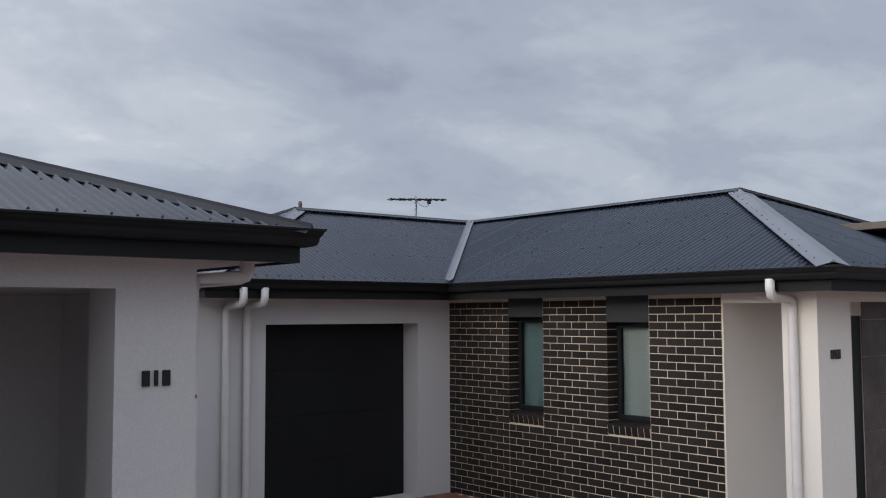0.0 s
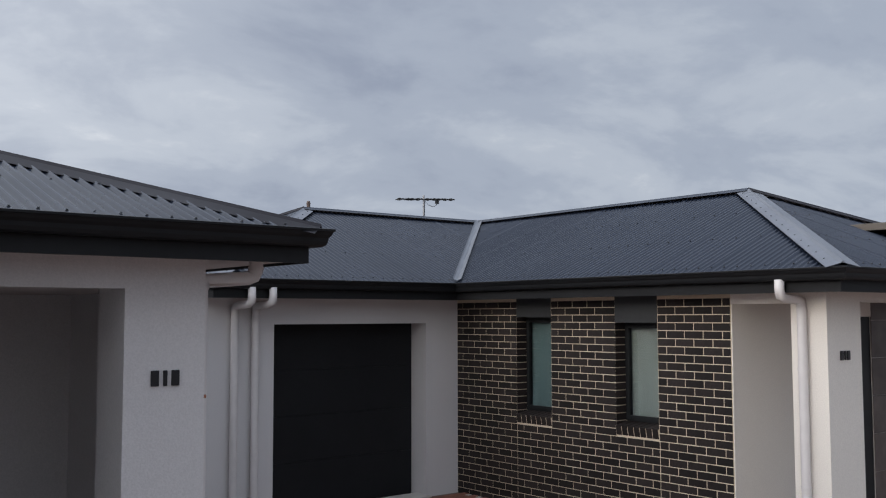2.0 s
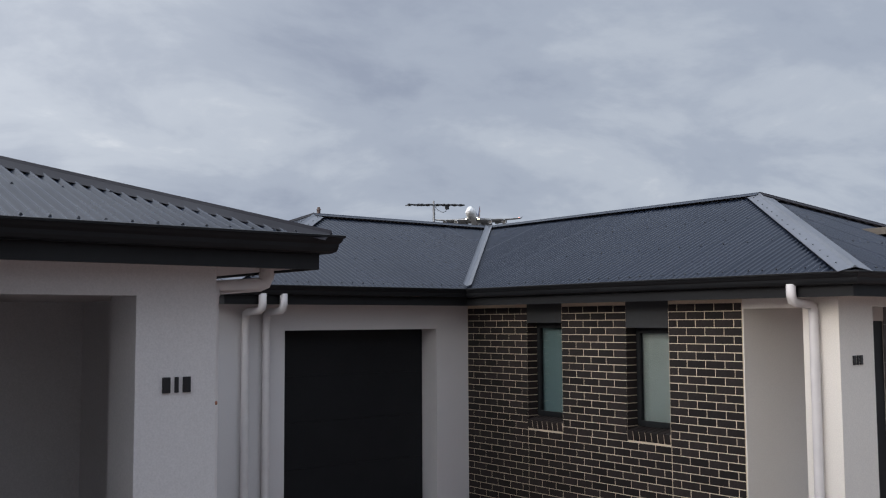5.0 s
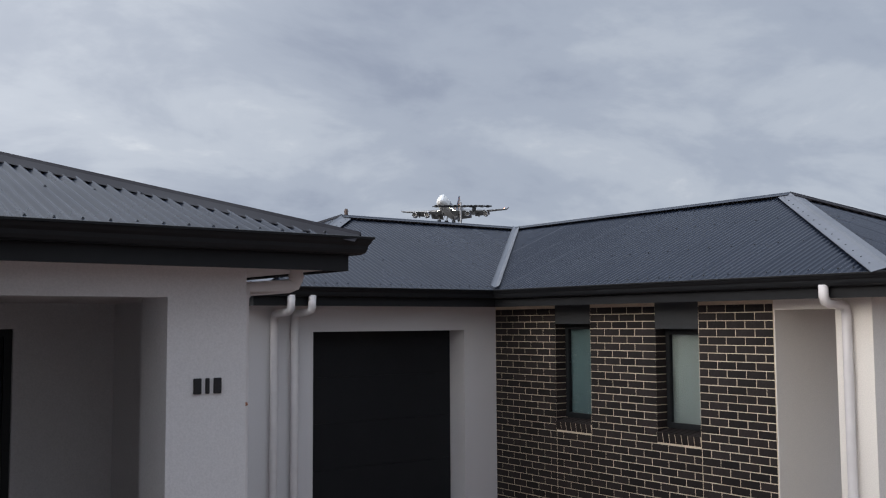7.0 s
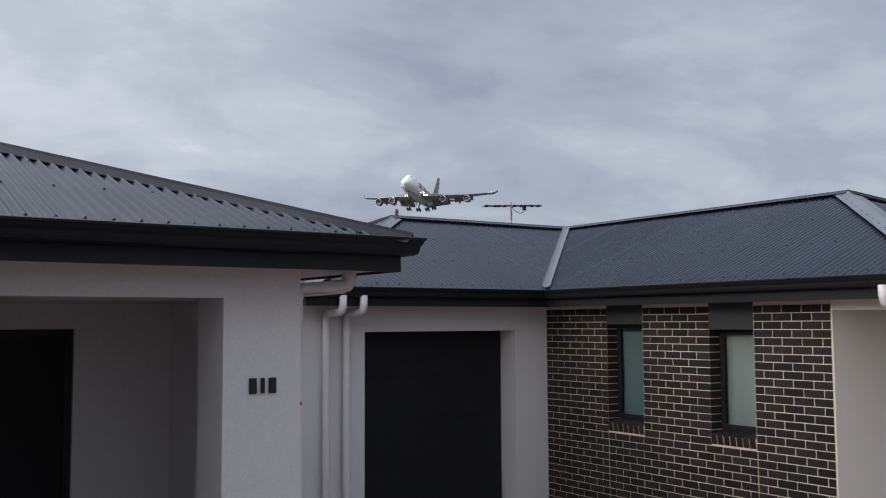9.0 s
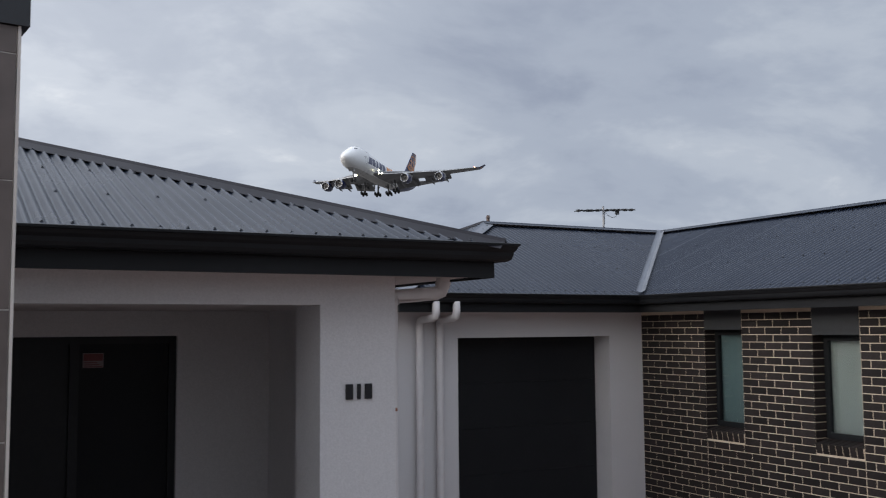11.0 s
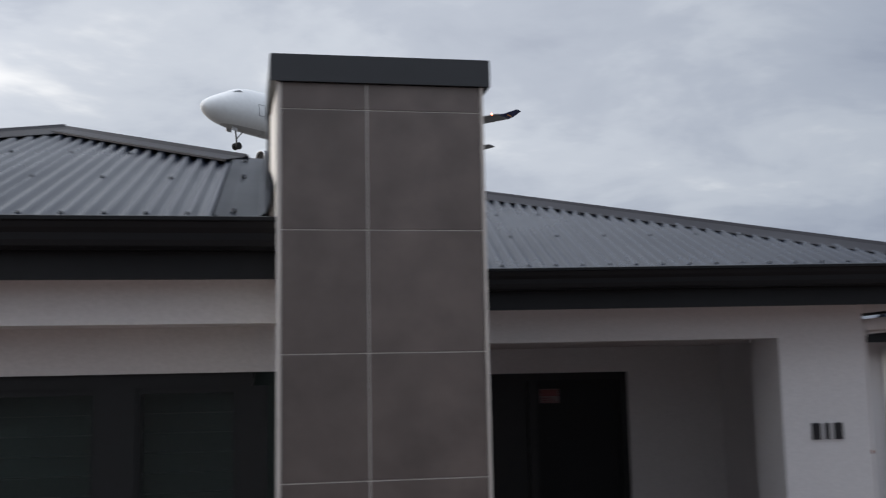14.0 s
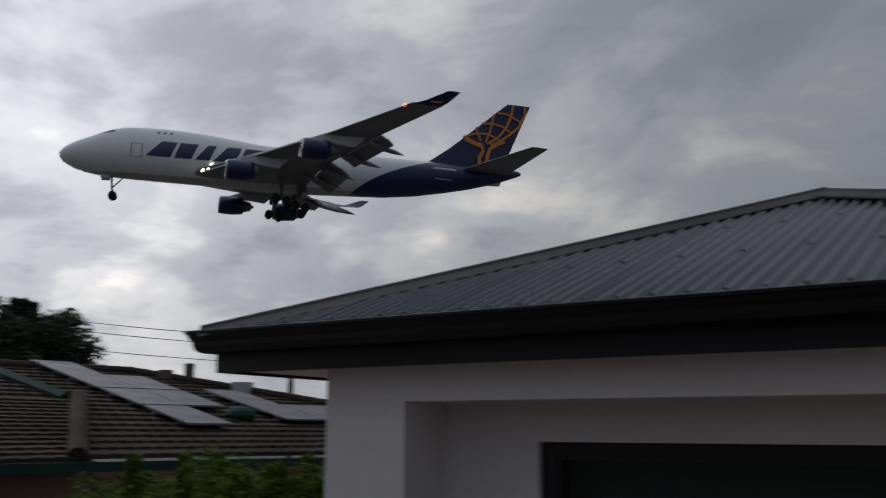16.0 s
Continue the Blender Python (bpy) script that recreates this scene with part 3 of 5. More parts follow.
def wing_roof():
    s = T_FRONT
    roof = turned(part("roof", bmesh.new(), STEEL, front, "grey corrugated steel hip roof over the projecting room"))
    bm, sc = bmesh.new(), bmesh.new()
    e = 0.05
    z = DZ - 0.034
    r2 = DAX - DXL
    xr = DAX + r2
    edge = -0.60   # last corrugation beside the column
    args = ((DXL, DY, z), (1, 0, 0), (0, 1, 0), edge - DXL, s, lambda u: e, lambda u: min(u, 2 * r2 - u))
    corrugated(*args, bm=bm, steps=8, depth=0.0125)
    screws(*args, (0.13, 0.95, 1.75, 2.5), bm=sc, r=0.011, crest=0.0125)
    args = ((DXL, DY, z), (0, 1, 0), (1, 0, 0), 8.0, s, lambda u: e, lambda u: min(u, r2))
    corrugated(*args, bm=bm, steps=4)
    apex = (DAX, DY + r2, z + s * r2)
    corrugated((xr, DY, z), (0, 1, 0), (-1, 0, 0), 6.0, s, lambda u: max(e, xr - COLX0 + 0.06), lambda u: min(u, r2), bm=bm, steps=4)
    part("ridge_cap", cap_sweep(apex, (apex[0], DY + 8, apex[2]), (-1, 0, -s), (1, 0, -s)), CAP, roof)
    part("hip_cap", cap_sweep((DXL + 0.06, DY + 0.06, z + 0.06 * s - 0.010), apex, (-0.7, 0.7, -0.39), (0.7, -0.7, -0.39), w=0.17, lip=0.002, rise=0.040, roll=0.010), CAP, roof)
    end = -0.56
    part("hip_cap", cap_sweep((end, DY + (xr - end), z + s * (xr - end)), apex, (0.7, 0.7, -0.25), (-0.7, -0.7, -0.25), w=0.16, lip=0.012, rise=0.028), CAP, roof, "hip capping with a cut lower end")
    # flat tray between the sheeting and the column, turned up along the column's side
    fl = bmesh.new()
    lift = z + 0.020
    prof = [(edge - 0.03, 0.006), (edge + 0.02, 0.0), (COLX0 - 0.075, -0.004), (COLX0 - 0.045, 0.012), (COLX0 - 0.028, 0.05), (COLX0 - 0.022, 0.13)]
    rows = []
    for v in (0.06, xr - edge - 0.02):
        rows.append([fl.verts.new((u - 0.03 * (v > 1) * (k > 2), DY + v, lift + s * v + w)) for k, (u, w) in enumerate(prof)])
    for k in range(len(prof) - 1):
        fl.faces.new((rows[0][k], rows[0][k + 1], rows[1][k + 1], rows[1][k]))
    bmesh.ops.solidify(fl, geom=fl.faces[:], thickness=0.003)
    part("flashing", fl, STEEL, roof, "flat steel tray flashing turned up beside the column")
    for u, v in ((-0.56, 0.13), (-0.555, 0.95), (-0.565, 1.45)):
        part("tray_screw", cyl(bmesh.new(), (u, DY + v, lift + s * v), (u, DY + v, lift + s * v + 0.014), 0.010, n=8), SCREW, roof)
    part("sheeting", bm, STEEL, roof)
    tagged(part("roof_screw", sc, SCREW, roof), kind="stuff")


front_roof()
wing_roof()
PILX0, PILX1, PILY = -6.335, -5.815, -4.51


def front_eaves():
    c = [(-8.26, CY + 0.127, FZ), (CX - 0.127, CY + 0.127, FZ), (CX - 0.127, 2.5, FZ)]
    d = [(DXL + 0.127, 7.5, DZ), (DXL + 0.127, DY + 0.127, DZ), (COLX0 - 0.003, DY + 0.127, DZ)]
    for path, move in ((c, None), (d, turned)):
        made = [part("gutter", eave_sweep(path, GUTTER_SHAPE), GUTTER, front, "black steel quad gutter"), part("fascia", eave_sweep(path, FASCIA_SHAPE), FASCIA, front)]
        for ob in made if move else ():
            move(ob)
    z = FZ - 0.205
    for b in ((-8.3, CX - 0.14, CY + 0.14, PILY + 0.1, z, z + 0.012), (PILX1 - 0.05, CX - 0.14, PILY + 0.1, 2.4, z, z + 0.012)):
        part("soffit", boxes(b), SOFFIT, front)
    z = DZ - 0.205
    for b in ((DXL + 0.14, COLX0, DY + 0.14, 0.60, z, z + 0.012), (DXL + 0.14, -3.6, 0.60, 7.5, z, z + 0.012)):
        turned(part("soffit", boxes(b), SOFFIT, front))


front_eaves()
BEAMZ = 2.54


def porch_front():
    top = FZ - 0.195
    part("porch_pillar", boxes((PILX0, PILX1, PILY, -4.06, -0.03, top), (-5.95, PILX1, -4.06, 2.3, -0.03, top)), WHITE, front, "white rendered porch pillar and side wall")
    part("porch_beam", boxes((-8.3, PILX0, PILY, -4.28, BEAMZ, top)), WHITE, front)
    part("porch_ceiling", boxes((-9.0, -5.95, -4.28, -2.1, BEAMZ + 0.004, BEAMZ + 0.05)), SOFFIT, front)
    # pale slab added out of view, bouncing light up into the porch
    part("porch_floor", boxes((-8.2, PILX0, -4.5, -2.3, -0.02, 0.0)), SOFFIT, front, "unseen pale porch floor slab that bounces light upward")
    y = -2.3
    part("entry_wall", boxes((-9.2, -5.95, y, y + 0.2, 2.345, BEAMZ + 0.004), (-6.717, -5.95, y, y + 0.2, -0.03, 2.345)), WHITE, front)
    frame_ = part("entry_door", boxes((-9.2, -6.775, y + 0.04, y + 0.14, 2.285, 2.345)), FRAME, front, "black entry door and sidelight in an aluminium frame")
    part("door_jamb", boxes((-6.775, -6.717, y + 0.04, y + 0.14, -0.03, 2.345)), FRAME, frame_)
    part("door_mullion", boxes((-7.53, -7.46, y + 0.04, y + 0.14, -0.03, 2.285)), FRAME, frame_)
    part("door_leaf", boxes((-7.46, -6.775, y + 0.08, y + 0.12, -0.03, 2.285)), DOOR, frame_)
    part("sidelight", boxes((-9.2, -7.53, y + 0.09, y + 0.11, -0.03, 2.285)), FRAME, frame_)
    # small red and white notice
    part("notice", boxes((-7.43, -7.275, y + 0.074, y + 0.078, 2.10, 2.215)), STICKER, frame_, "faded red and white security sticker")
    part("wall_inner", boxes((-9.0, -8.8, -5.6, -2.1, -0.03, BEAMZ)), WHITE, front)


porch_front()
downpipe("downpipe", [(PILX1 + 0.02, -4.40, 0.0), (PILX1 + 0.02, -4.40, 2.55), (PILX1 + 0.05, -4.40, 2.60), (-5.47, -4.43, 2.625), (-5.435, -4.435, 2.64), (-5.42, -4.44, 2.675), (-5.42, -4.44, 2.83)], 0.047, [(-5.42, -4.44, 2.69)], "white round downpipe beside the porch pillar", False)


def slab(outline, z0, z1):
    """An upright prism over a plan outline."""
    bm = bmesh.new()
    low, high = [[bm.verts.new((x, y, z)) for x, y in outline] for z in (z0, z1)]
    bm.faces.new(low)
    bm.faces.new(high)
    n = len(outline)
    for k in range(n):
        bm.faces.new((low[k], low[(k + 1) % n], high[(k + 1) % n], high[k]))
    return bm


def column():
    # the rendered return on the roof side splays out towards the back
    core = [(COLX0 + 0.004, COLY + 0.004), (COLX1 - 0.012, COLY + 0.004), (COLX1 - 0.012, COLB), (COLX0 + 0.045, COLB)]
    col = turned(part("tiled_column", slab(core, -0.03, 3.46), CREAM, front, "column clad in taupe porcelain tiles under a black cap"))
    side = [(COLX0 + 0.003, COLY + 0.006), (COLX0 + 0.02, COLY + 0.006), (COLX0 + 0.05, COLB), (COLX0 - 0.034, COLB), (COLX0 - 0.003, COLY + 0.05)]
    part("return_face", slab(side, 2.93, 3.459), CREAM, col, "cream rendered return above the roof")
    part("tile_bed", boxes((COLX0 + 0.010, COLX1 - 0.012, COLY + 0.002, COLY + 0.012, -0.03, 3.458)), GROUT, col)
    xs = [COLX0 + 0.012, -0.067, COLX1 - 0.010]
    zs = [3.462, 3.361, 2.910, 2.459, 2.006, 1.554, 1.103, 0.652, 0.20, -0.03]
    for x0, x1 in zip(xs, xs[1:]):
        for z1, z0 in zip(zs, zs[1:]):
            part("tile", boxes((x0 + 0.0032, x1 - 0.0032, COLY - 0.001, COLY + 0.009, z0 + 0.0022, z1 - 0.0022), bevel=0.001), TILE, col)
    for z1, z0 in zip(zs, zs[1:]):
        part("tile", boxes((COLX1 - 0.012, COLX1 - 0.002, COLY + 0.012, COLY + 0.45, z0 + 0.002, z1 - 0.002)), TILE, col)
    part("edge_trim", boxes((COLX0 - 0.004, COLX0 + 0.012, COLY - 0.003, COLY + 0.014, -0.03, 3.462)), TRIM, col, "pale corner trim")
    part("edge_trim", boxes((COLX1 - 0.010, COLX1 + 0.001, COLY - 0.003, COLY + 0.012, -0.03, 3.462)), TRIM, col, "pale corner trim")
    cap = [(COLX0 - 0.028, COLY - 0.015), (COLX1 + 0.027, COLY - 0.015), (COLX1 + 0.027, COLB + 0.02), (COLX0 - 0.050, COLB + 0.02)]
    part("column_cap", slab(cap, 3.462, 3.5625), CAPBOX, col, "black folded steel cap")
    lid = [(x + 0.004 * (1 if x < 0 else -1), y + 0.004 * (1 if y < 0.2 else -1)) for x, y in cap]
    part("cap_lid", slab(lid, 3.5625, 3.5665), CAPBOX, col)
    part("back_flashing", slab([(COLX0 - 0.042, COLB - 0.06), (COLX0 - 0.028, COLB - 0.06), (COLX0 - 0.028, COLB + 0.01), (COLX0 - 0.046, COLB + 0.01)], 3.0, 3.462), CAPBOX, col, "dark steel edge flashing")


column()


def room_front():
    y, top = 0.349, DZ - 0.197
    head = 2.59
    built = [part("room_wall", boxes((-3.77, -3.282, y, 0.70, -0.03, top), (-3.282, COLX0 + 0.03, y, 0.62, head, top), (-3.77, -3.55, 0.70, 7.2, -0.03, top)), WHITE, front, "white rendered front wall")]
    w, wz = 0.69, 2.40
    built.append(part("recess_wall", boxes((-3.30, -2.74, w + 0.012, w + 0.2, -0.03, head + 0.003), (-2.74, COLX0 + 0.03, w + 0.012, w + 0.2, wz, head + 0.003)), WHITE, front))
    built.append(part("recess_ceiling", boxes((-3.30, COLX0 + 0.03, 0.60, w + 0.2, head + 0.003, head + 0.03)), SOFFIT, front))
    win = part("window", boxes((-2.74, COLX0 - 0.10, w + 0.05, w + 0.13, wz - 0.06, wz)), FRAME, front, "wide black framed sliding window with dark glass")
    built.append(win)
    for x0, x1 in ((-2.74, -2.66), (-1.139, -0.982), (-0.56, COLX0 - 0.04)):
        part("window_stile", boxes((x0, x1, w + 0.05, w + 0.13, 0, wz - 0.06)), FRAME, win)
    for x0, x1 in ((-2.66, -1.139), (-0.982, -0.56)):
        for b in ((x0, x1, w + 0.06, w + 0.12, wz - 0.085, wz - 0.06), (x0, x0 + 0.02, w + 0.06, w + 0.12, 0, wz - 0.085), (x1 - 0.02, x1, w + 0.06, w + 0.12, 0, wz - 0.085)):
            part("window_bead", boxes(b), FRAME, win)
        pane = part("pane", boxes((x0, x1, w + 0.09, w + 0.097, 0, wz - 0.06)), GLASS, win)
        pane.visible_shadow = False
    for i in range(27):
        z = 0.1 + i * 0.085
        part("blind_slat", boxes((-2.66, -0.50, w + 0.16, w + 0.205, z, z + 0.0025)), BLIND, win)
    built.append(part("room_backing", boxes((-3.3, 0.1, w + 0.24, w + 0.28, -0.03, 2.62)), BLIND, front))
    for ob in built:
        turned(ob)


room_front()


# ---- fittings on the roofs ----
ALU = material("weathered_aluminium", (0.32, 0.32, 0.33), 0.45, metal=0.6, grain=20, vary=0.1)
BLACK = material("black_plastic", (0.012, 0.012, 0.013), 0.5)
RUST = material("weathered_vent_pipe", (0.09, 0.06, 0.05), 0.7, grain=30, vary=0.25)


def antenna():
    ant = thing("tv_antenna", "thin black television aerial on a pole behind the ridge", "antenna", at=(1.794, 3.1, 0))
    part("mast", cyl(bmesh.new(), (0, 0, 3.4), (0, 0, 4.49), 0.016), ALU, ant)
    a, b = Vector((-0.53, 0.0, 4.385)), Vector((0.70, 0.0, 4.465))
    part("boom", tube(bmesh.new(), [a, b], 0.013, n=8), BLACK, ant)
    for k, w in ((0.0, 0.30), (0.16, 0.34), (0.22, 0.16), (0.33, 0.32), (0.5, 0.30), (0.62, 0.26), (0.70, 0.34), (0.82, 0.22), (0.93, 0.2)):
        p = a.lerp(b, k)
        bm = cyl(bmesh.new(), p + Vector((-w * 0.1, -w / 2, -0.006)), p + Vector((w * 0.1, w / 2, 0.006)), 0.009, n=8)
        box(bm, p.x - 0.022, p.x + 0.022, p.y - 0.025, p.y + 0.025, p.z - 0.022, p.z + 0.018)
        part("element", bm, BLACK, ant)
    part("balun", boxes((0.27, 0.33, -0.02, 0.02, 4.36, 4.43)), BLACK, ant)
    part("cable", tube(bmesh.new(), [(0.3, 0, 4.37), (0.27, 0, 4.32), (0.2, 0, 4.30), (0.1, 0, 4.33), (0.03, 0, 4.40), (0.02, 0, 4.1)], 0.005, n=6), BLACK, ant)


antenna()
vent = thing("vent_pipe", "short weathered brown plumbing vent pipe on the roof", "vent pipe", at=(-0.895, 2.5, 3.9))
part("pipe", cyl(bmesh.new(), (0, 0, -0.3), (0, 0, 0.20), 0.028), RUST, vent)
bm = cyl(bmesh.new(), (0, 0, 0.19), (0, 0, 0.235), 0.036, 0.02)
part("cowl", bm, RUST, vent)


# ---- house numbers, drawn as plain bars ----
def number_bars(x, y, z, h, dx, dy, owner):
    """Three upright characters as plain black bars, fixed to the wall."""
    d = Vector((dx, dy, 0))
    n = Vector((dy, -dx, 0))
    for i in range(3):
        c = Vector((x, y, z)) + d * (i - 1) * h * 0.68
        bm = bmesh.new()
        w = h * (0.52 if i != 1 else 0.26)
        m = Matrix(((d.x, n.x, 0, c.x), (d.y, n.y, 0, c.y), (0, 0, 1, c.z), (0, 0, 0, 1)))
        for x0, x1, z0, z1 in ((-w / 2, w / 2, -h / 2, h / 2),):
            box(bm, x0, x1, -0.004, 0.012, z0, z1, bevel=0.004)
        bmesh.ops.transform(bm, matrix=m, verts=bm.verts)
        part("number_bar", bm, LETTER, owner)


number_bars(-6.075, PILY - 0.004, 1.99, 0.097, 1, 0, front)
number_bars(0.30, PBY1 - 0.004, 1.985, 0.09, 1, 0, rear)
TAP = material("brass_tap", (0.35, 0.16, 0.10), 0.4, metal=0.7)
bm = bmesh.new()
cyl(bm, (PILX1, -4.47, 1.86), (PILX1 + 0.03, -4.47, 1.86), 0.012)
part("wall_fitting", bm, TAP, front, "small brass wall fitting")
NOTICE = material("red_sticker", (0.14, 0.03, 0.03), 0.6)
part("notice_bar", boxes((-7.425, -7.28, -2.23, -2.2265, 2.155, 2.21)), NOTICE, front, "red band of the sticker")
for k in range(3):
    part("notice_line", boxes((-7.42, -7.285 - 0.02 * k, -2.231, -2.2275, 2.105 + k * 0.016, 2.112 + k * 0.016)), NOTICE, front)

# ---- airliner ----
AIR_WHITE = material("airliner_paint_grey", (0.50, 0.50, 0.50), 0.35, grain=2.0, vary=0.05, big=0.2, stain=0.08)
NAVY = material("airliner_navy", (0.012, 0.016, 0.075), 0.32, grain=2.0, vary=0.08, big=0.2, stain=0.08)
ORANGE = material("airliner_orange", (0.62, 0.22, 0.035), 0.4, grain=3.0, vary=0.05)
WING = material("airliner_wing_grey", (0.17, 0.17, 0.175), 0.4, metal=0.1, grain=1.2, vary=0.10, big=0.25, stain=0.14)
LIP = material("engine_lip_metal", (0.55, 0.55, 0.56), 0.25, metal=0.9, grain=4, vary=0.05)
EXHAUST = material("engine_exhaust_metal", (0.16, 0.15, 0.14), 0.4, metal=0.6, grain=3, vary=0.15)
TYRE = material("tyre_rubber", (0.012, 0.012, 0.012), 0.85, grain=6, vary=0.2)
GEAR = material("landing_gear_grey", (0.13, 0.13, 0.13), 0.45, metal=0.3, grain=4, vary=0.15)
GLAZE = material("cockpit_glazing", (0.02, 0.022, 0.026), 0.1)
LAMP = glow("landing_lamp", (1.0, 0.95, 0.62), 14.0)
NAV = glow("red_wingtip_lamp", (1.0, 0.16, 0.06), 9.0)


def livery():
    """White upper body, navy tail swept up from the belly, flat pale grey below z = -3.0."""
    m = material("airliner_livery", (0.72, 0.72, 0.71), 0.33, grain=1.5, vary=0.04, big=0.15, stain=0.05)
    ns, ls = m.node_tree.nodes, m.node_tree.links
    bsdf = ns["Principled BSDF"]
    base = bsdf.inputs["Base Color"].links[0].from_socket
    at = ns.new("ShaderNodeSeparateXYZ")
    ls.new(ns.new("ShaderNodeTexCoord").outputs["Object"], at.inputs[0])

    def calc(op, a, b):
        n = ns.new("ShaderNodeMath")
        n.operation = op
        for i, v in enumerate((a, b)):
            if isinstance(v, (int, float)):
                n.inputs[i].default_value = v
            else:
                ls.new(v, n.inputs[i])
        return n.outputs[0]

    def over(fac, a, colour):
        n = ns.new("ShaderNodeMix")
        n.data_type = "RGBA"
        ls.new(fac, n.inputs[0])
        ls.new(a, n.inputs[6])
        n.inputs[7].default_value = (*colour, 1)
        return n.outputs[2]

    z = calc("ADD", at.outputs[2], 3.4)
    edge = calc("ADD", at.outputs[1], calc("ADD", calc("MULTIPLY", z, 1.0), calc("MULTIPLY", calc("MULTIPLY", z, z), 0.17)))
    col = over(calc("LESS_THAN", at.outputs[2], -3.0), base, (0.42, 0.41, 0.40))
    col = over(calc("LESS_THAN", edge, -41.5), col, (0.012, 0.016, 0.075))
    ls.new(col, bsdf.inputs["Base Color"])
    return m


LIVERY = livery()
# stations along the body: y, half width, underside, top, and how far the upper lobe narrows
BODY = [(1.15, 0.05, -0.66, -0.54, 0), (1.0, 0.48, -1.08, -0.12, 0), (0.5, 1.02, -1.66, 0.44, 0), (-0.2, 1.52, -2.12, 0.96, 0), (-1.25, 2.05, -2.58, 1.56, 0.01), (-2.6, 2.42, -2.95, 2.20, 0.03),
        (-3.75, 2.65, -3.15, 2.76, 0.06), (-5.0, 2.85, -3.3, 3.38, 0.10), (-6.15, 2.98, -3.4, 3.86, 0.15), (-7.5, 3.1, -3.46, 4.20, 0.2), (-9.35, 3.2, -3.5, 4.42, 0.22), (-12, 3.25, -3.54, 4.54, 0.22),
        (-16, 3.25, -3.56, 4.50, 0.2), (-20, 3.25, -3.6, 4.22, 0.16), (-24, 3.25, -3.62, 3.80, 0.1), (-27, 3.25, -3.72, 3.45, 0.05), (-30, 3.25, -3.75, 3.28, 0),
        (-36, 3.25, -3.65, 3.25, 0), (-42, 3.25, -3.38, 3.25, 0), (-47, 3.2, -3.15, 3.25, 0), (-52, 2.95, -2.55, 3.25, 0), (-57, 2.45, -1.60, 3.22, 0),
        (-61, 1.9, -0.70, 3.15, 0), (-65, 1.3, 0.45, 3.2, 0), (-67.6, 0.9, 1.4, 3.2, 0), (-69.4, 0.45, 2.1, 3.05, 0)]


def body_at(y):
    for a, b in zip(BODY, BODY[1:]):
        if a[0] >= y >= b[0]:
            k = (a[0] - y) / (a[0] - b[0])
            return [p + (q - p) * k for p, q in zip(a, b)]
    return list(BODY[0] if y > 0 else BODY[-1])


def body_point(y, q):
    """The skin at station y and angle q round the body (0: port side, 90: crown)."""
    _, w, lo, hi, pear = body_at(y)
    zc = (lo + min(hi, lo + 2 * w)) / 2 if w > 0.5 else (lo + hi) / 2
    s, c = math.sin(q), math.cos(q)
    z = zc + (hi - zc) * s if s > 0 else zc + (zc - lo) * s
    return Vector((-w * c * (1 - pear * max(0.0, s) ** 2), y, z))


def skin(y, z, proud=0.03):
    lo, hi = -math.pi / 2, math.pi / 2
    for _ in range(30):
        mid = (lo + hi) / 2
        if body_point(y, mid).z < z:
            lo = mid
        else:
            hi = mid
    p = body_point(y, lo)
    out = Vector((p.x, 0, p.z + 0.3)).normalized()
    return p + out * proud


def decal(corners, n=5, proud=0.03):
    """A thin painted panel laid on the port side; corners as (y, z): bottom fore, bottom aft, top aft, top fore."""
    bm = bmesh.new()
    a, b, c, d = [Vector(p) for p in corners]
    grid = [[bm.verts.new(skin(*(a.lerp(b, i / n)).lerp(d.lerp(c, i / n), j / n), proud)) for i in range(n + 1)] for j in range(n + 1)]
    for j in range(n):
        for i in range(n):
            bm.faces.new((grid[j][i], grid[j][i + 1], grid[j + 1][i + 1], grid[j + 1][i]))
    return bm


def foil(bm, sections):
    """A lofted wing: sections of (x, leading y, trailing y, z, thickness, trailing droop)."""
    shape = [(0, 0), (0.02, 0.45), (0.1, 0.85), (0.3, 1.0), (0.6, 0.7), (1, 0.05), (1, -0.05), (0.6, -0.4), (0.3, -0.6), (0.1, -0.5), (0.02, -0.3)]
    rings = []
    for x, le, te, z, th, droop in sections:
        rings.append([bm.verts.new((x, le + (te - le) * u, z + v * th / 2 - droop * u)) for u, v in shape])
    for a, b in zip(rings, rings[1:]):
        for j in range(len(shape)):
            bm.faces.new((a[j], a[(j + 1) % len(shape)], b[(j + 1) % len(shape)], b[j]))
    bm.faces.new(rings[0])
    bm.faces.new(rings[-1])
    return bm


def lathe(bm, centre, prof, n=28):
    """Rings about a fore-and-aft axis: prof of (aft, radius)."""
    rings = [[bm.verts.new((centre[0] + r * math.cos(2 * math.pi * i / n), centre[1] - d, centre[2] + r * math.sin(2 * math.pi * i / n))) for i in range(n)] for d, r in prof]
    for a, b in zip(rings, rings[1:]):
        for i in range(n):
            bm.faces.new((a[i], a[(i + 1) % n], b[(i + 1) % n], b[i]))
    return bm


plane = thing("cargo_airliner", "white four-engined cargo airliner with navy tail, wheels and flaps down", "airplane")


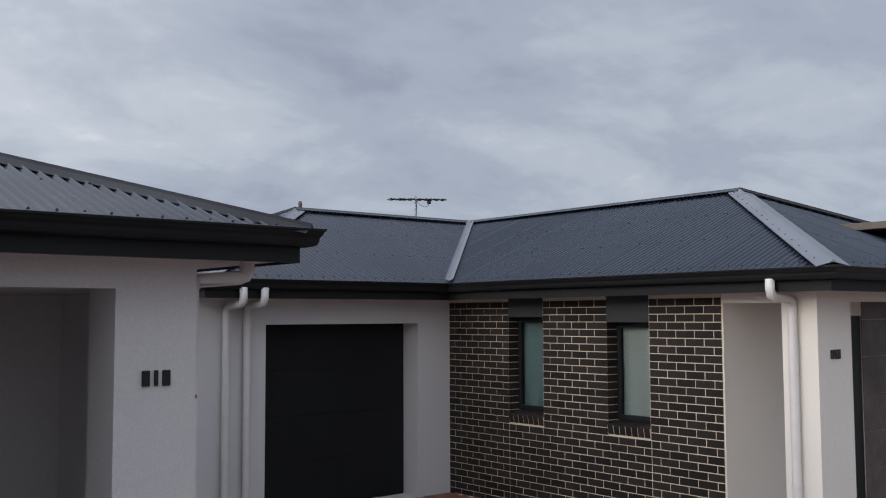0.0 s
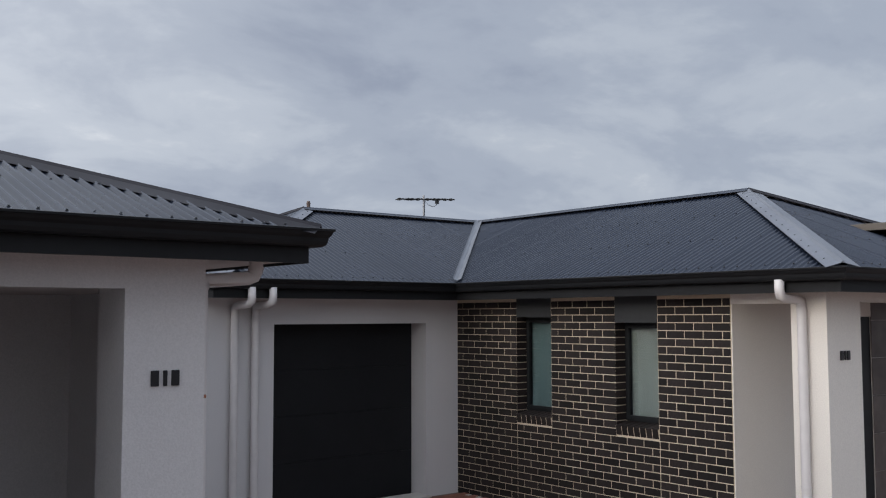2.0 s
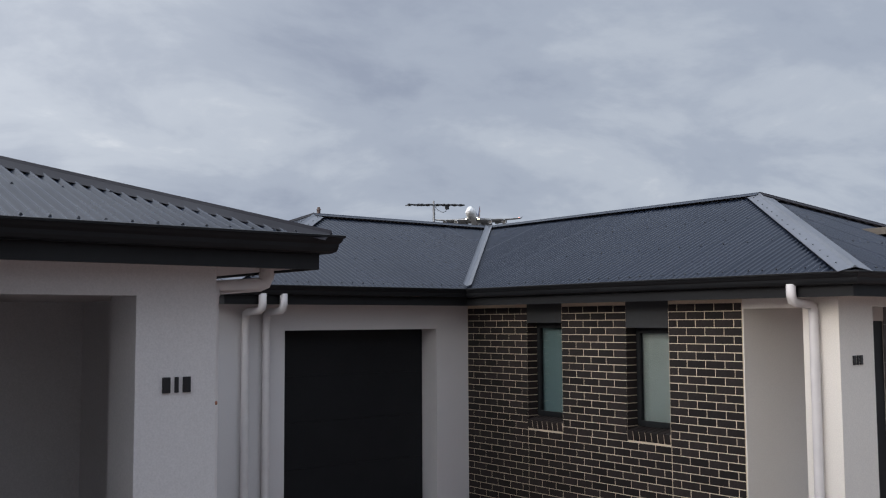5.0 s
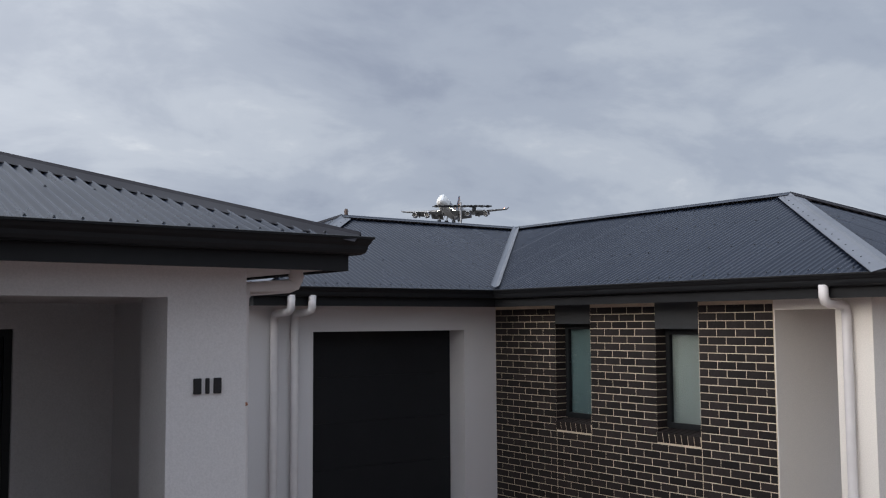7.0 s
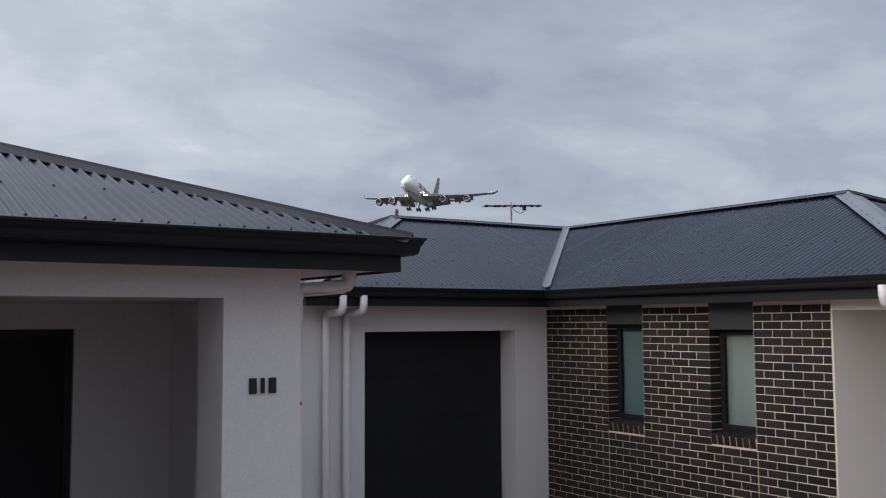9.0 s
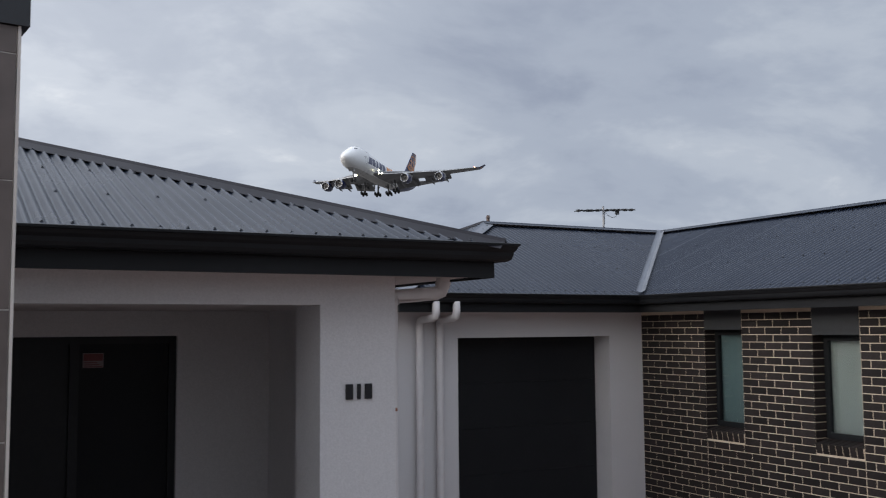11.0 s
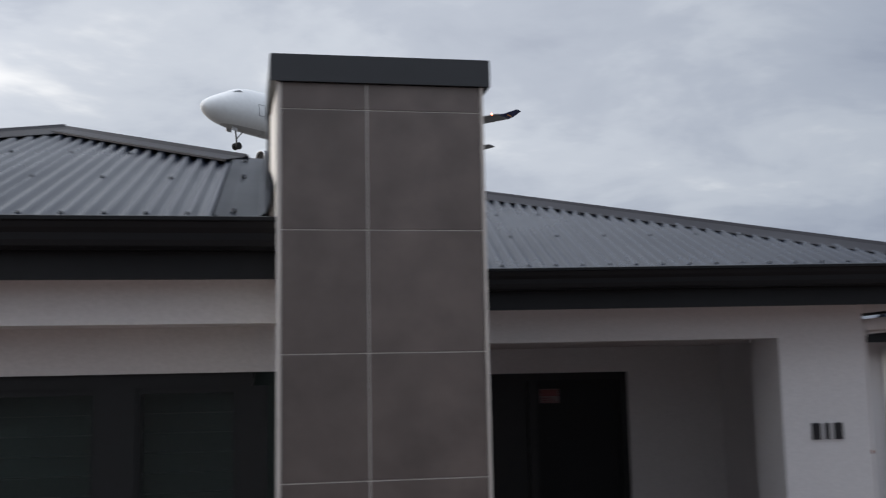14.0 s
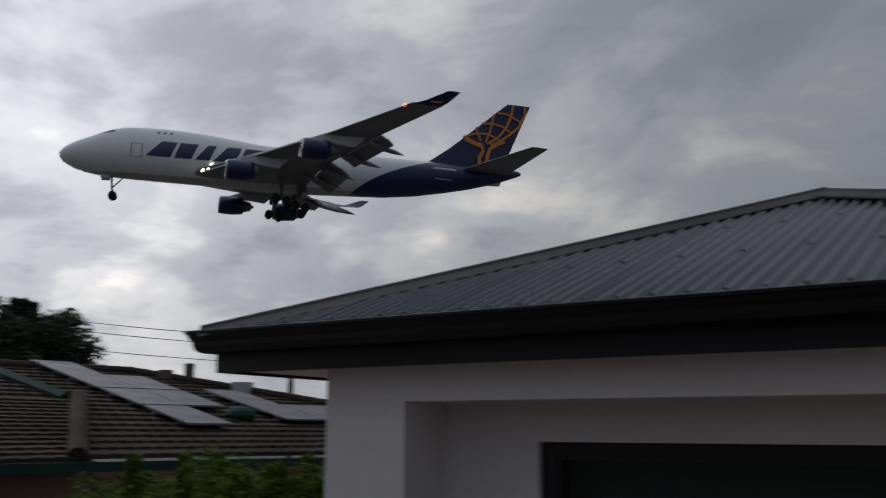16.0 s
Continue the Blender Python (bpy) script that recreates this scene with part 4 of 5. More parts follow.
def airliner():
    n = 40
    bm = bmesh.new()
    ys = []
    for a, b in zip(BODY, BODY[1:]):
        k = max(1, int((a[0] - b[0]) / 1.2))
        ys += [a[0] + (b[0] - a[0]) * i / k for i in range(k)]
    ys.append(BODY[-1][0])
    rings = []
    for y in ys:
        ring = []
        for i in range(n):
            q = 2 * math.pi * i / n
            p = body_point(y, math.asin(max(-1, min(1, math.sin(q)))))
            ring.append(bm.verts.new((p.x if math.cos(q) >= 0 else -p.x, y, p.z)))
        rings.append(ring)
    for a, b in zip(rings, rings[1:]):
        for i in range(n):
            bm.faces.new((a[i], a[(i + 1) % n], b[(i + 1) % n], b[i]))
    bm.faces.new(rings[0])
    bm.faces.new(rings[-1])
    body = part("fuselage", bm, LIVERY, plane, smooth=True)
    part("cockpit_window", decal([(-4.9, 2.72), (-6.5, 3.02), (-6.3, 3.42), (-5.3, 3.14)]), GLAZE, body)
    part("cockpit_windscreen", decal([(-4.45, 2.60), (-4.9, 2.72), (-5.25, 3.12), (-4.9, 2.92)], proud=0.02), GLAZE, body)
    for k in range(3):
        part("cabin_window", decal([(-12.4 - k * 0.9, 3.25), (-12.8 - k * 0.9, 3.25), (-12.8 - k * 0.9, 3.6), (-12.4 - k * 0.9, 3.6)], n=1), GLAZE, body)
    for y0, y1, z0, z1 in ((-8.9, -9.0, -0.9, 1.2), (-10.4, -10.5, -0.9, 1.2), (-8.9, -10.5, 1.13, 1.2), (-8.9, -10.5, -0.9, -0.83)):
        part("door_seam", decal([(y0, z0), (y1, z0), (y1, z1), (y0, z1)], n=3, proud=0.02), GLAZE, body)
    # livery marks: slanted blocks in place of the lettering
    for x0, x1, top, mat in ((11.0, 14.6, 0.62, NAVY), (15.0, 17.6, 1.0, NAVY), (18.0, 20.2, 0.55, NAVY), (20.6, 23.9, 0.62, NAVY), (24.3, 27.0, 0.95, NAVY), (27.8, 30.8, 0.62, ORANGE), (31.2, 32.2, 1.0, ORANGE), (32.6, 34.8, 0.9, ORANGE)):
        low, high, lean, w = -0.6, 1.85, 1.5, x1 - x0
        side = (1 - top) * w
        part("livery_block", decal([(-x0, low), (-x1 + 0.15, low), (-x1 - lean * 0.55, high), (-x0 - side - lean * 0.55, high)], n=5), mat, body)
    part("livery_line", decal([(-54.5, 1.55), (-58.3, 1.55), (-58.3, 1.85), (-54.5, 1.85)], n=3), AIR_WHITE, body)
    part("livery_line", decal([(-54.6, -0.1), (-57.6, -0.1), (-57.6, 0.02), (-54.6, 0.02)], n=3), AIR_WHITE, body)
    # wings
    for s in (-1, 1):
        wing = part("wing", foil(bmesh.new(), [(s * 2.2, -17.8, -34.6, -2.35, 1.9, 0.5), (s * 3.3, -18.7, -34.8, -2.2, 1.85, 0.5), (s * 7.2, -22.4, -35.6, -1.65, 1.45, 0.35), (s * 12.0, -27.2, -37.3, -1.12, 1.0, 0.25),
                                           (s * 20, -35.4, -41.6, 0.18, 0.62, 0.15), (s * 29.4, -44.3, -48.4, 2.1, 0.42, 0.08)]), WING, plane, smooth=False)
        part("winglet", foil(bmesh.new(), [(s * 29.35, -44.5, -48.4, 2.05, 0.35, 0), (s * 29.9, -46.1, -49.2, 2.5, 0.24, 0), (s * 30.8, -48.9, -50.6, 3.75, 0.12, 0)]), NAVY, wing, "navy winglet with orange mark")
        part("winglet_mark", boxes((s * 29.85 - 0.16, s * 29.85 + 0.16, -48.4, -46.9, 2.36, 2.50)), ORANGE, wing)
        part("leading_edge", foil(bmesh.new(), [(s * 4.5, -19.6, -20.9, -2.55, 0.35, -0.45), (s * 11.0, -25.8, -26.9, -1.55, 0.3, -0.4), (s * 20, -34.9, -35.7, -0.05, 0.2, -0.22), (s * 29, -43.7, -44.4, 1.92, 0.14, -0.15)]), AIR_WHITE, wing, "drooped leading-edge flap")
        for x0, x1, y0, y1, z0, z1, ch in ((4.2, 11.2, -35.0, -36.9, -2.4, -1.4, 1.6), (13.0, 20.6, -38.0, -42.2, -1.0, 0.4, 1.1)):
            for k in range(2):
                f = k * 0.85 * ch
                part("flap", foil(bmesh.new(), [(s * x0, y0 - f, y0 - f - ch, z0 - 0.5 * f - 0.1, 0.34, 0.55 * ch + k * 0.3), (s * x1, y1 - f, y1 - f - ch * 0.9, z1 - 0.5 * f - 0.1, 0.28, 0.5 * ch + k * 0.3)]), WING, wing)
        for x, y, z in ((6.4, -33.5, -2.5), (9.9, -35.0, -2.0), (14.8, -37.8, -1.25), (19.0, -40.2, -0.4)):
            bm = lathe(bmesh.new(), (s * x, y, z), [(0, 0.05), (0.6, 0.28), (2.4, 0.42), (4.4, 0.34), (6.0, 0.04)], n=10)
            bmesh.ops.rotate(bm, cent=(s * x, y, z), matrix=Matrix.Rotation(radians(14), 3, "X"), verts=bm.verts)
            part("flap_fairing", bm, WING, wing)
        for x, y, z in ((11.0, -22.1, -3.75), (19.5, -31.5, -2.25)):
            c = (s * x, y, z)
            eng = part("engine", lathe(bmesh.new(), c, [(0.22, 1.36), (0.8, 1.46), (2.0, 1.50), (3.3, 1.40), (4.0, 1.28), (3.9, 1.12), (3.0, 1.05)]), NAVY, plane, "navy turbofan engine", smooth=True)
            part("inlet_lip", lathe(bmesh.new(), c, [(0.22, 1.36), (0.05, 1.29), (0.0, 1.22), (0.08, 1.15), (0.5, 1.12)]), LIP, eng, "bright metal inlet lip", smooth=True)
            part("inlet_duct", lathe(bmesh.new(), c, [(0.5, 1.12), (1.2, 1.15), (1.25, 0.4), (0.9, 0.03)]), EXHAUST, eng, smooth=True)
            part("core_nozzle", lathe(bmesh.new(), c, [(3.0, 1.0), (4.2, 0.95), (5.2, 0.66), (5.2, 0.5), (5.7, 0.08)]), EXHAUST, eng, smooth=True)
            bm = bmesh.new()
            wz = z + 2.0
            for dy0, dy1, z0, z1, th in ((-1.3, -7.4, z + 1.1, wz + 0.7, 0.22),):
                vs = [bm.verts.new((s * x + t, y + dy, zz)) for t in (-th, th) for dy, zz in ((dy0, z + 1.35), (dy1, z + 0.75), (dy1 - 1.5, wz + 0.3), (-4.2, wz + 0.5))]
                for q in ((0, 1, 2, 3), (4, 5, 6, 7), (0, 1, 5, 4), (1, 2, 6, 5), (2, 3, 7, 6), (3, 0, 4, 7)):
                    bm.faces.new([vs[i] for i in q])
            part("pylon", bm, AIR_WHITE, eng)
        part("stabilizer", foil(bmesh.new(), [(s * 1.0, -58.9, -67.2, 1.95, 0.75, 0), (s * 11.8, -67.4, -70.2, 3.55, 0.26, 0)]), WING, plane)
        for k in range(2):
            at = Vector((s * (3.75 + k * 0.75), -19.15 - k * 0.75, -2.25))
            out = Vector((s * 0.45, 1, -0.06)).normalized()
            part("landing_light", cyl(bmesh.new(), at - out * 0.02, at + out * 0.03, 0.27, 0.25, n=14), LAMP, wing, "lit landing light")
    bm = bmesh.new()
    bmesh.ops.create_uvsphere(bm, u_segments=10, v_segments=8, radius=0.22, matrix=Matrix.Translation((-28.6, -43.7, 2.05)))
    part("wingtip_light", bm, NAV, plane, "lit red wingtip light")
    bm = bmesh.new()
    bmesh.ops.create_uvsphere(bm, u_segments=10, v_segments=8, radius=0.17, matrix=Matrix.Translation((-3.3, -20.4, -1.1)))
    part("wing_root_light", bm, LAMP, plane, "lit wing-root light")
    # fin and its emblem, as plain orange bands
    fin = part("fin", bmesh.new(), NAVY, plane, "navy tail fin with orange bands")
    bm = foil(bmesh.new(), [(2.6, -53.2, -66.2, 0, 1.0, 0), (6.0, -57.8, -68.0, 0, 0.85, 0), (14.45, -67.6, -71.6, 0, 0.4, 0)])
    bmesh.ops.transform(bm, matrix=Matrix(((0, 0, 1, 0), (0, 1, 0, 0), (1, 0, 0, 0), (0, 0, 0, 1))), verts=bm.verts)
    bm.to_mesh(fin.data)
    bm.free()

    def fin_band(pts, w):
        bm = bmesh.new()
        last = None
        for i, (y, z) in enumerate(pts):
            a, b = Vector(pts[max(0, i - 1)]), Vector(pts[min(len(pts) - 1, i + 1)])
            d = (b - a).normalized()
            nn = Vector((-d.y, d.x)) * w / 2
            x = -(0.52 - 0.024 * (z - 3)) - 0.03
            y, z = y - 0.03 * z, z * 1.02
            pair = [bm.verts.new((x, y + nn.x, z + nn.y)), bm.verts.new((x, y - nn.x, z - nn.y))]
            if last:
                bm.faces.new((last[0], pair[0], pair[1], last[1]))
            last = pair
        part("emblem_band", bm, ORANGE, fin)

    # a netted globe on two stems
    fin_band([(-68.12, 13.97), (-67.82, 12.12), (-66.9, 9.91), (-65.56, 8.2), (-63.72, 6.99)], 0.4)
    fin_band([(-64.85, 12.21), (-64.54, 10.8), (-64.13, 8.95), (-63.51, 7.3)], 0.34)
    fin_band([(-61.77, 9.62), (-62.18, 8.47), (-62.69, 7.44)], 0.34)
    fin_band([(-70.28, 13.92), (-70.07, 12.3), (-69.15, 10.41), (-67.92, 9.14), (-66.08, 7.71), (-64.33, 6.82)], 0.4)
    fin_band([(-59.72, 7.96), (-60.65, 7.5), (-61.98, 6.96), (-63.0, 6.83)], 0.5)
    fin_band([(-65.26, 12.46), (-67.1, 12.39), (-68.84, 11.56), (-69.87, 11.21)], 0.34)
    fin_band([(-62.69, 10.33), (-64.54, 10.58), (-66.38, 10.19), (-67.92, 9.24)], 0.34)
    fin_band([(-60.34, 8.12), (-61.98, 8.67), (-64.03, 8.62), (-65.77, 7.9)], 0.34)
    fin_band([(-62.59, 3.27), (-62.49, 4.54), (-63.1, 5.66), (-62.9, 6.5), (-61.26, 7.01), (-59.93, 7.55)], 0.6)
    fin_band([(-63.72, 3.57), (-63.92, 5.08), (-64.23, 6.17), (-65.56, 7.13), (-66.79, 7.66)], 0.6)
    part("tail_cone", lathe(bmesh.new(), (0, -68.6, 2.6), [(0, 0.5), (0.8, 0.42), (1.3, 0.25)], n=12), EXHAUST, plane)

    def wheel(x, y, z, parent, r=0.62, w=0.46):
        bm = bmesh.new()
        prof = [(-w / 2, r * 0.55), (-w / 2, r * 0.86), (-w * 0.34, r), (w * 0.34, r), (w / 2, r * 0.86), (w / 2, r * 0.55)]
        rings = [[bm.verts.new((x + d, y + q * math.cos(2 * math.pi * i / 18), z + q * math.sin(2 * math.pi * i / 18))) for i in range(18)] for d, q in prof]
        for a, b in zip(rings, rings[1:]):
            for i in range(18):
                bm.faces.new((a[i], a[(i + 1) % 18], b[(i + 1) % 18], b[i]))
        bm.faces.new(rings[0])
        bm.faces.new(rings[-1])
        part("wheel", bm, TYRE, parent)

    nose = part("nose_gear", bmesh.new(), GEAR, plane)
    bm = cyl(bmesh.new(), (0, -6.3, -3.0), (0, -6.7, -6.2), 0.16)
    cyl(bm, (0, -8.2, -3.2), (0, -6.7, -4.9), 0.09)
    cyl(bm, (-0.6, -6.7, -6.25), (0.6, -6.7, -6.25), 0.1)
    bm.to_mesh(nose.data)
    bm.free()
    for s in (-1, 1):
        wheel(s * 0.46, -6.7, -6.25, nose)
        part("gear_door", boxes((s * 0.75 - 0.03, s * 0.75 + 0.03, -6.1, -4.9, -3.8, -3.1)), AIR_WHITE, nose)
        for x, y in ((5.5, -30.6), (1.95, -33.8)):
            leg = part("main_gear", bmesh.new(), GEAR, plane)
            bm = cyl(bmesh.new(), (s * (x - 0.4), y, -2.4), (s * x, y, -6.2), 0.26)
            cyl(bm, (s * (x - 1.6), y + 0.4, -2.8), (s * x, y, -5.0), 0.12)
            cyl(bm, (s * x, y + 0.95, -6.0), (s * x, y - 0.95, -6.4), 0.16)
            bm.to_mesh(leg.data)
            bm.free()
            for dx in (-0.58, 0.58):
                for dy, dz in ((0.78, 0.16), (-0.78, -0.16)):
                    wheel(s * x + dx, y + dy, -6.2 + dz, leg)
            part("gear_door", boxes((s * (x + 1.1) - 0.05, s * (x + 1.1) + 0.05, y - 0.7, y + 0.7, -4.2, -2.9)), GEAR, leg)


airliner()

# ---- beyond the driveway: tiled house, solar panels, hedge, tree, wires ----
OY = radians(39.66)
AHEAD, SIDE = Vector((-math.sin(OY), math.cos(OY), 0)), Vector((math.cos(OY), math.sin(OY), 0))
HOME = Vector((-8.764, -10.195, 0))


def spot(side, ahead, z):
    return HOME + SIDE * side + AHEAD * ahead + Vector((0, 0, z))


CLAY = material("brown_concrete_roof_tile", (0.046, 0.034, 0.023), 0.85, grain=12, vary=0.25, big=0.8, stain=0.2, bump=0.004, island=0.15, spec=0.15)
SOLAR = material("solar_cells", (0.050, 0.046, 0.072), 0.38, grain=3, vary=0.1, spec=0.42)
GREEN = material("dark_green_gutter_steel", (0.010, 0.034, 0.028), 0.65, grain=8, vary=0.12, spec=0.2)
BRICK2 = material("brown_house_brick", (0.17, 0.10, 0.07), 0.8, grain=30, vary=0.25, bump=0.002)
LEAF = material("hedge_leaf", (0.105, 0.160, 0.020), 0.75, grain=6, vary=0.3, big=1.5, stain=0.2, spec=0.15, island=0.5)
LEAF2 = material("tree_leaf", (0.026, 0.048, 0.018), 0.6, grain=6, vary=0.3, big=1.5, stain=0.2, island=0.5)
BARK = material("tree_bark", (0.07, 0.055, 0.045), 0.9, grain=14, vary=0.3, bump=0.01)
POLE = material("weathered_timber_pole", (0.10, 0.08, 0.065), 0.85, grain=10, vary=0.2)
far_house = thing("house", "low neighbouring house with a brown tiled roof", "house")
ROOF_FRAME = pose(HOME.x, HOME.y, 0, 0, 0, 90.0 - 2.13)


def tiled_roof():
    """Local axes: x along the eave, y up the slope's plan, from a point by the driveway."""
    roof = part("roof", bmesh.new(), CLAY, far_house, "brown concrete tile roof")
    roof.matrix_basis = ROOF_FRAME
    y0, z0, y1, z1 = 14.3, 2.02, 22.6, 3.88
    left, right = 4.0, 21.5
    n = 19
    slope = (z1 - z0) / (y1 - y0)
    bm = bmesh.new()
    for i in range(n):
        ya, yb = y0 + (y1 - y0) * i / n, y0 + (y1 - y0) * (i + 1.12) / n
        za, zb = z0 + (ya - y0) * slope + 0.045, z0 + (yb - y0) * slope
        x0, x1 = left, right - (ya - y0) * 0.98
        k = int((x1 - x0) / 0.075)
        prev = None
        for j in range(k + 1):
            x = x0 + (x1 - x0) * j / k
            bulge = 0.026 * abs(math.sin(math.pi * (x + 0.15 * (i % 2)) / 0.3))
            col = [bm.verts.new((x, ya, za - 0.06)), bm.verts.new((x, ya, za + bulge)), bm.verts.new((x, yb, zb + bulge))]
            if prev:
                bm.faces.new((prev[0], col[0], col[1], prev[1]))
                bm.faces.new((prev[1], col[1], col[2], prev[2]))
            prev = col
    tagged(part("roof_tile", bm, CLAY, roof), kind="stuff")

    def cap_tiles(a, b, count, r):
        bm = bmesh.new()
        a, b = Vector(a), Vector(b)
        for i in range(count):
            cyl(bm, a.lerp(b, i / count), a.lerp(b, (i + 1.15) / count) + Vector((0, 0, 0.03)), r, r * 0.9, n=10)
        part("ridge_tile", bm, CLAY, roof)

    cap_tiles((left, y1, z1 + 0.03), (13.3, y1, z1 + 0.03), 26, 0.14)
    cap_tiles((13.3, y1, z1 + 0.03), (right, y0, z0 + 0.03), 30, 0.14)
    # lower slope in front, with its own hip
    bm = bmesh.new()
    la, lb, lc, ld = Vector((1.0, 13.5, 1.96)), Vector((7.35, 13.9, 1.99)), Vector((9.7, 18.4, 3.02)), Vector((4.5, 18.6, 3.05))
    for i in range(15):
        k0, k1 = i / 15, (i + 1.1) / 15
        rows_ = []
        for j in range(61):
            p, q = la.lerp(lb, j / 60).lerp(ld.lerp(lc, j / 60), k0), la.lerp(lb, j / 60).lerp(ld.lerp(lc, j / 60), k1)
            lift = Vector((0, 0, 0.05 + 0.02 * abs(math.sin(j * 0.9 + 1.5 * (i % 2)))))
            rows_.append([bm.verts.new(p), bm.verts.new(p + lift), bm.verts.new(q + lift * 0.4)])
        for a, b in zip(rows_, rows_[1:]):
            bm.faces.new((a[0], b[0], b[1], a[1]))
            bm.faces.new((a[1], b[1], b[2], a[2]))
    tagged(part("side_tile", bm, CLAY, roof), kind="stuff")
    cap_tiles((7.38, 13.9, 2.04), (9.7, 18.4, 3.08), 15, 0.17)
    bm = bmesh.new()
    tube(bm, [(9.37, 21.9, 3.77), (9.54, 18.6, 3.06)], 0.15, n=6)
    part("valley_flashing", bm, GREEN, roof, "dark green valley flashing")
    part("gutter", boxes((1.0, right, y0 - 0.62, y0 - 0.46, 1.83, 1.98)), GREEN, roof, "dark green gutter")
    wall = part("wall", boxes((2.0, right - 0.5, y0 - 0.1, y0 + 0.1, -0.1, 1.86)), BRICK2, far_house, "brown brick wall")
    wall.matrix_basis = ROOF_FRAME
    part("roof_vent", cyl(cyl(bmesh.new(), (13.9, 21.98, 3.55), (13.9, 21.98, 3.98), 0.24, 0.2), (14.33, 21.55, 3.5), (14.33, 21.55, 4.15), 0.11, 0.13), POLE, roof)
    part("roof_cowl", cyl(bmesh.new(), (15.3, 20.6, 3.35), (15.3, 20.6, 3.68), 0.26, 0.30), AIR_WHITE, roof, "pale round roof cowl")
    bm = bmesh.new()
    bmesh.ops.create_uvsphere(bm, u_segments=14, v_segments=8, radius=0.34, matrix=Matrix.Translation((12.75, 17.2, 2.78)) @ Matrix.Diagonal((1, 1, 0.6, 1)))
    part("roof_dome", bm, GREEN, roof, "green domed roof vent")

    def panel(x, y, w, h):
        m = ROOF_FRAME @ Matrix.Translation((x, y, z0 + (y - y0) * slope + 0.17)) @ Matrix.Rotation(math.atan(slope), 4, "X")
        ob = thing("solar_panel", "flat dark solar panel reflecting the pale sky, on the tiles", "solar panel", "solar panels on the tiled roof")
        part("panel_glass", boxes((-w / 2 + 0.02, w / 2 - 0.02, -h / 2 + 0.02, h / 2 - 0.02, -0.01, 0.006)), SOLAR, ob)
        part("panel_frame", boxes((-w / 2, w / 2, -h / 2, -h / 2 + 0.02, -0.03, 0.01), (-w / 2, w / 2, h / 2 - 0.02, h / 2, -0.03, 0.01), (-w / 2, -w / 2 + 0.02, -h / 2, h / 2, -0.03, 0.01), (w / 2 - 0.02, w / 2, -h / 2, h / 2, -0.03, 0.01)), ALU, ob)
        for q in (-h * 0.25, h * 0.25):
            part("rail", boxes((-w / 2, w / 2, q, q + 0.04, -0.14, -0.03)), ALU, ob)
        ob.matrix_basis = m

    for x, y in ((11.25, 16.9), (11.25, 18.65), (12.3, 18.65), (11.25, 20.4), (12.3, 20.4), (11.25, 22.0)):
        panel(x, y, 1.0, 1.68)
    for x, y in ((14.1, 17.4), (15.15, 17.4), (16.2, 17.4), (14.1, 19.0)):
        panel(x, y, 1.0, 1.62)


tiled_roof()


def leaves(count, spread, size, seed, parent, mat, name="leaf_mass"):
    """Many small folded leaves round given clump centres."""
    rnd = random.Random(seed)
    verts, faces = [], []
    for _ in range(count):
        c, r = spread(rnd)
        d = Vector((rnd.gauss(0, 1), rnd.gauss(0, 1), rnd.gauss(0, 1))).normalized()
        p = Vector(c) + d * r * rnd.random() ** 0.4
        u = Vector((rnd.gauss(0, 1), rnd.gauss(0, 1), rnd.gauss(0, 0.7))).normalized()
        v = u.cross(Vector((rnd.gauss(0, 1), rnd.gauss(0, 1), rnd.gauss(0, 1)))).normalized()
        s = size * rnd.uniform(0.6, 1.3)
        k = len(verts)
        lift = u.cross(v) * s * 0.25
        verts += [p - u * s, p + v * s * 0.45 + lift, p + u * s, p - v * s * 0.45 + lift]
        faces += [(k, k + 1, k + 2), (k, k + 2, k + 3)]
    me = bpy.data.meshes.new(name)
    me.from_pydata(verts, [], faces)
    me.materials.append(mat)
    ob = new(name, me)
    ob.parent = parent
    return tagged(ob, kind="stuff")


def hedge():
    ob = thing("hedge", "loose green hedge with upright young shoots", "hedge")
    rnd0 = random.Random(8)
    clumps = []
    for _ in range(330):
        side, deep = rnd0.uniform(-3.45, 0.3), rnd0.uniform(9.2, 10.6)
        crest = 1.95 + 0.06 * side * (side > -1) + 0.14 * math.sin(side * 2.3) + 0.1 * math.sin(side * 5.1 + 1)
        clumps.append((spot(side, deep, crest - 1.9 * rnd0.random() ** 1.6 - 0.1), rnd0.uniform(0.2, 0.34)))
    bm = bmesh.new()
    for _ in range(45):
        p, h = spot(rnd0.uniform(-3.4, 0.3), rnd0.uniform(9.3, 10.4), 0), rnd0.choice((1.7, 1.8, 1.9, 2.0, 2.1, 2.25)) + rnd0.uniform(0, 0.1)
        cyl(bm, p, p + Vector((0.03, 0.02, h)), 0.012, 0.004, n=5)
        for q in range(4):
            clumps.append((p + Vector((0, 0, h - q * 0.1)), 0.07))
    part("stem", bm, BARK, ob)
    leaves(85000, lambda r: r.choice(clumps), 0.032, 3, ob, LEAF)


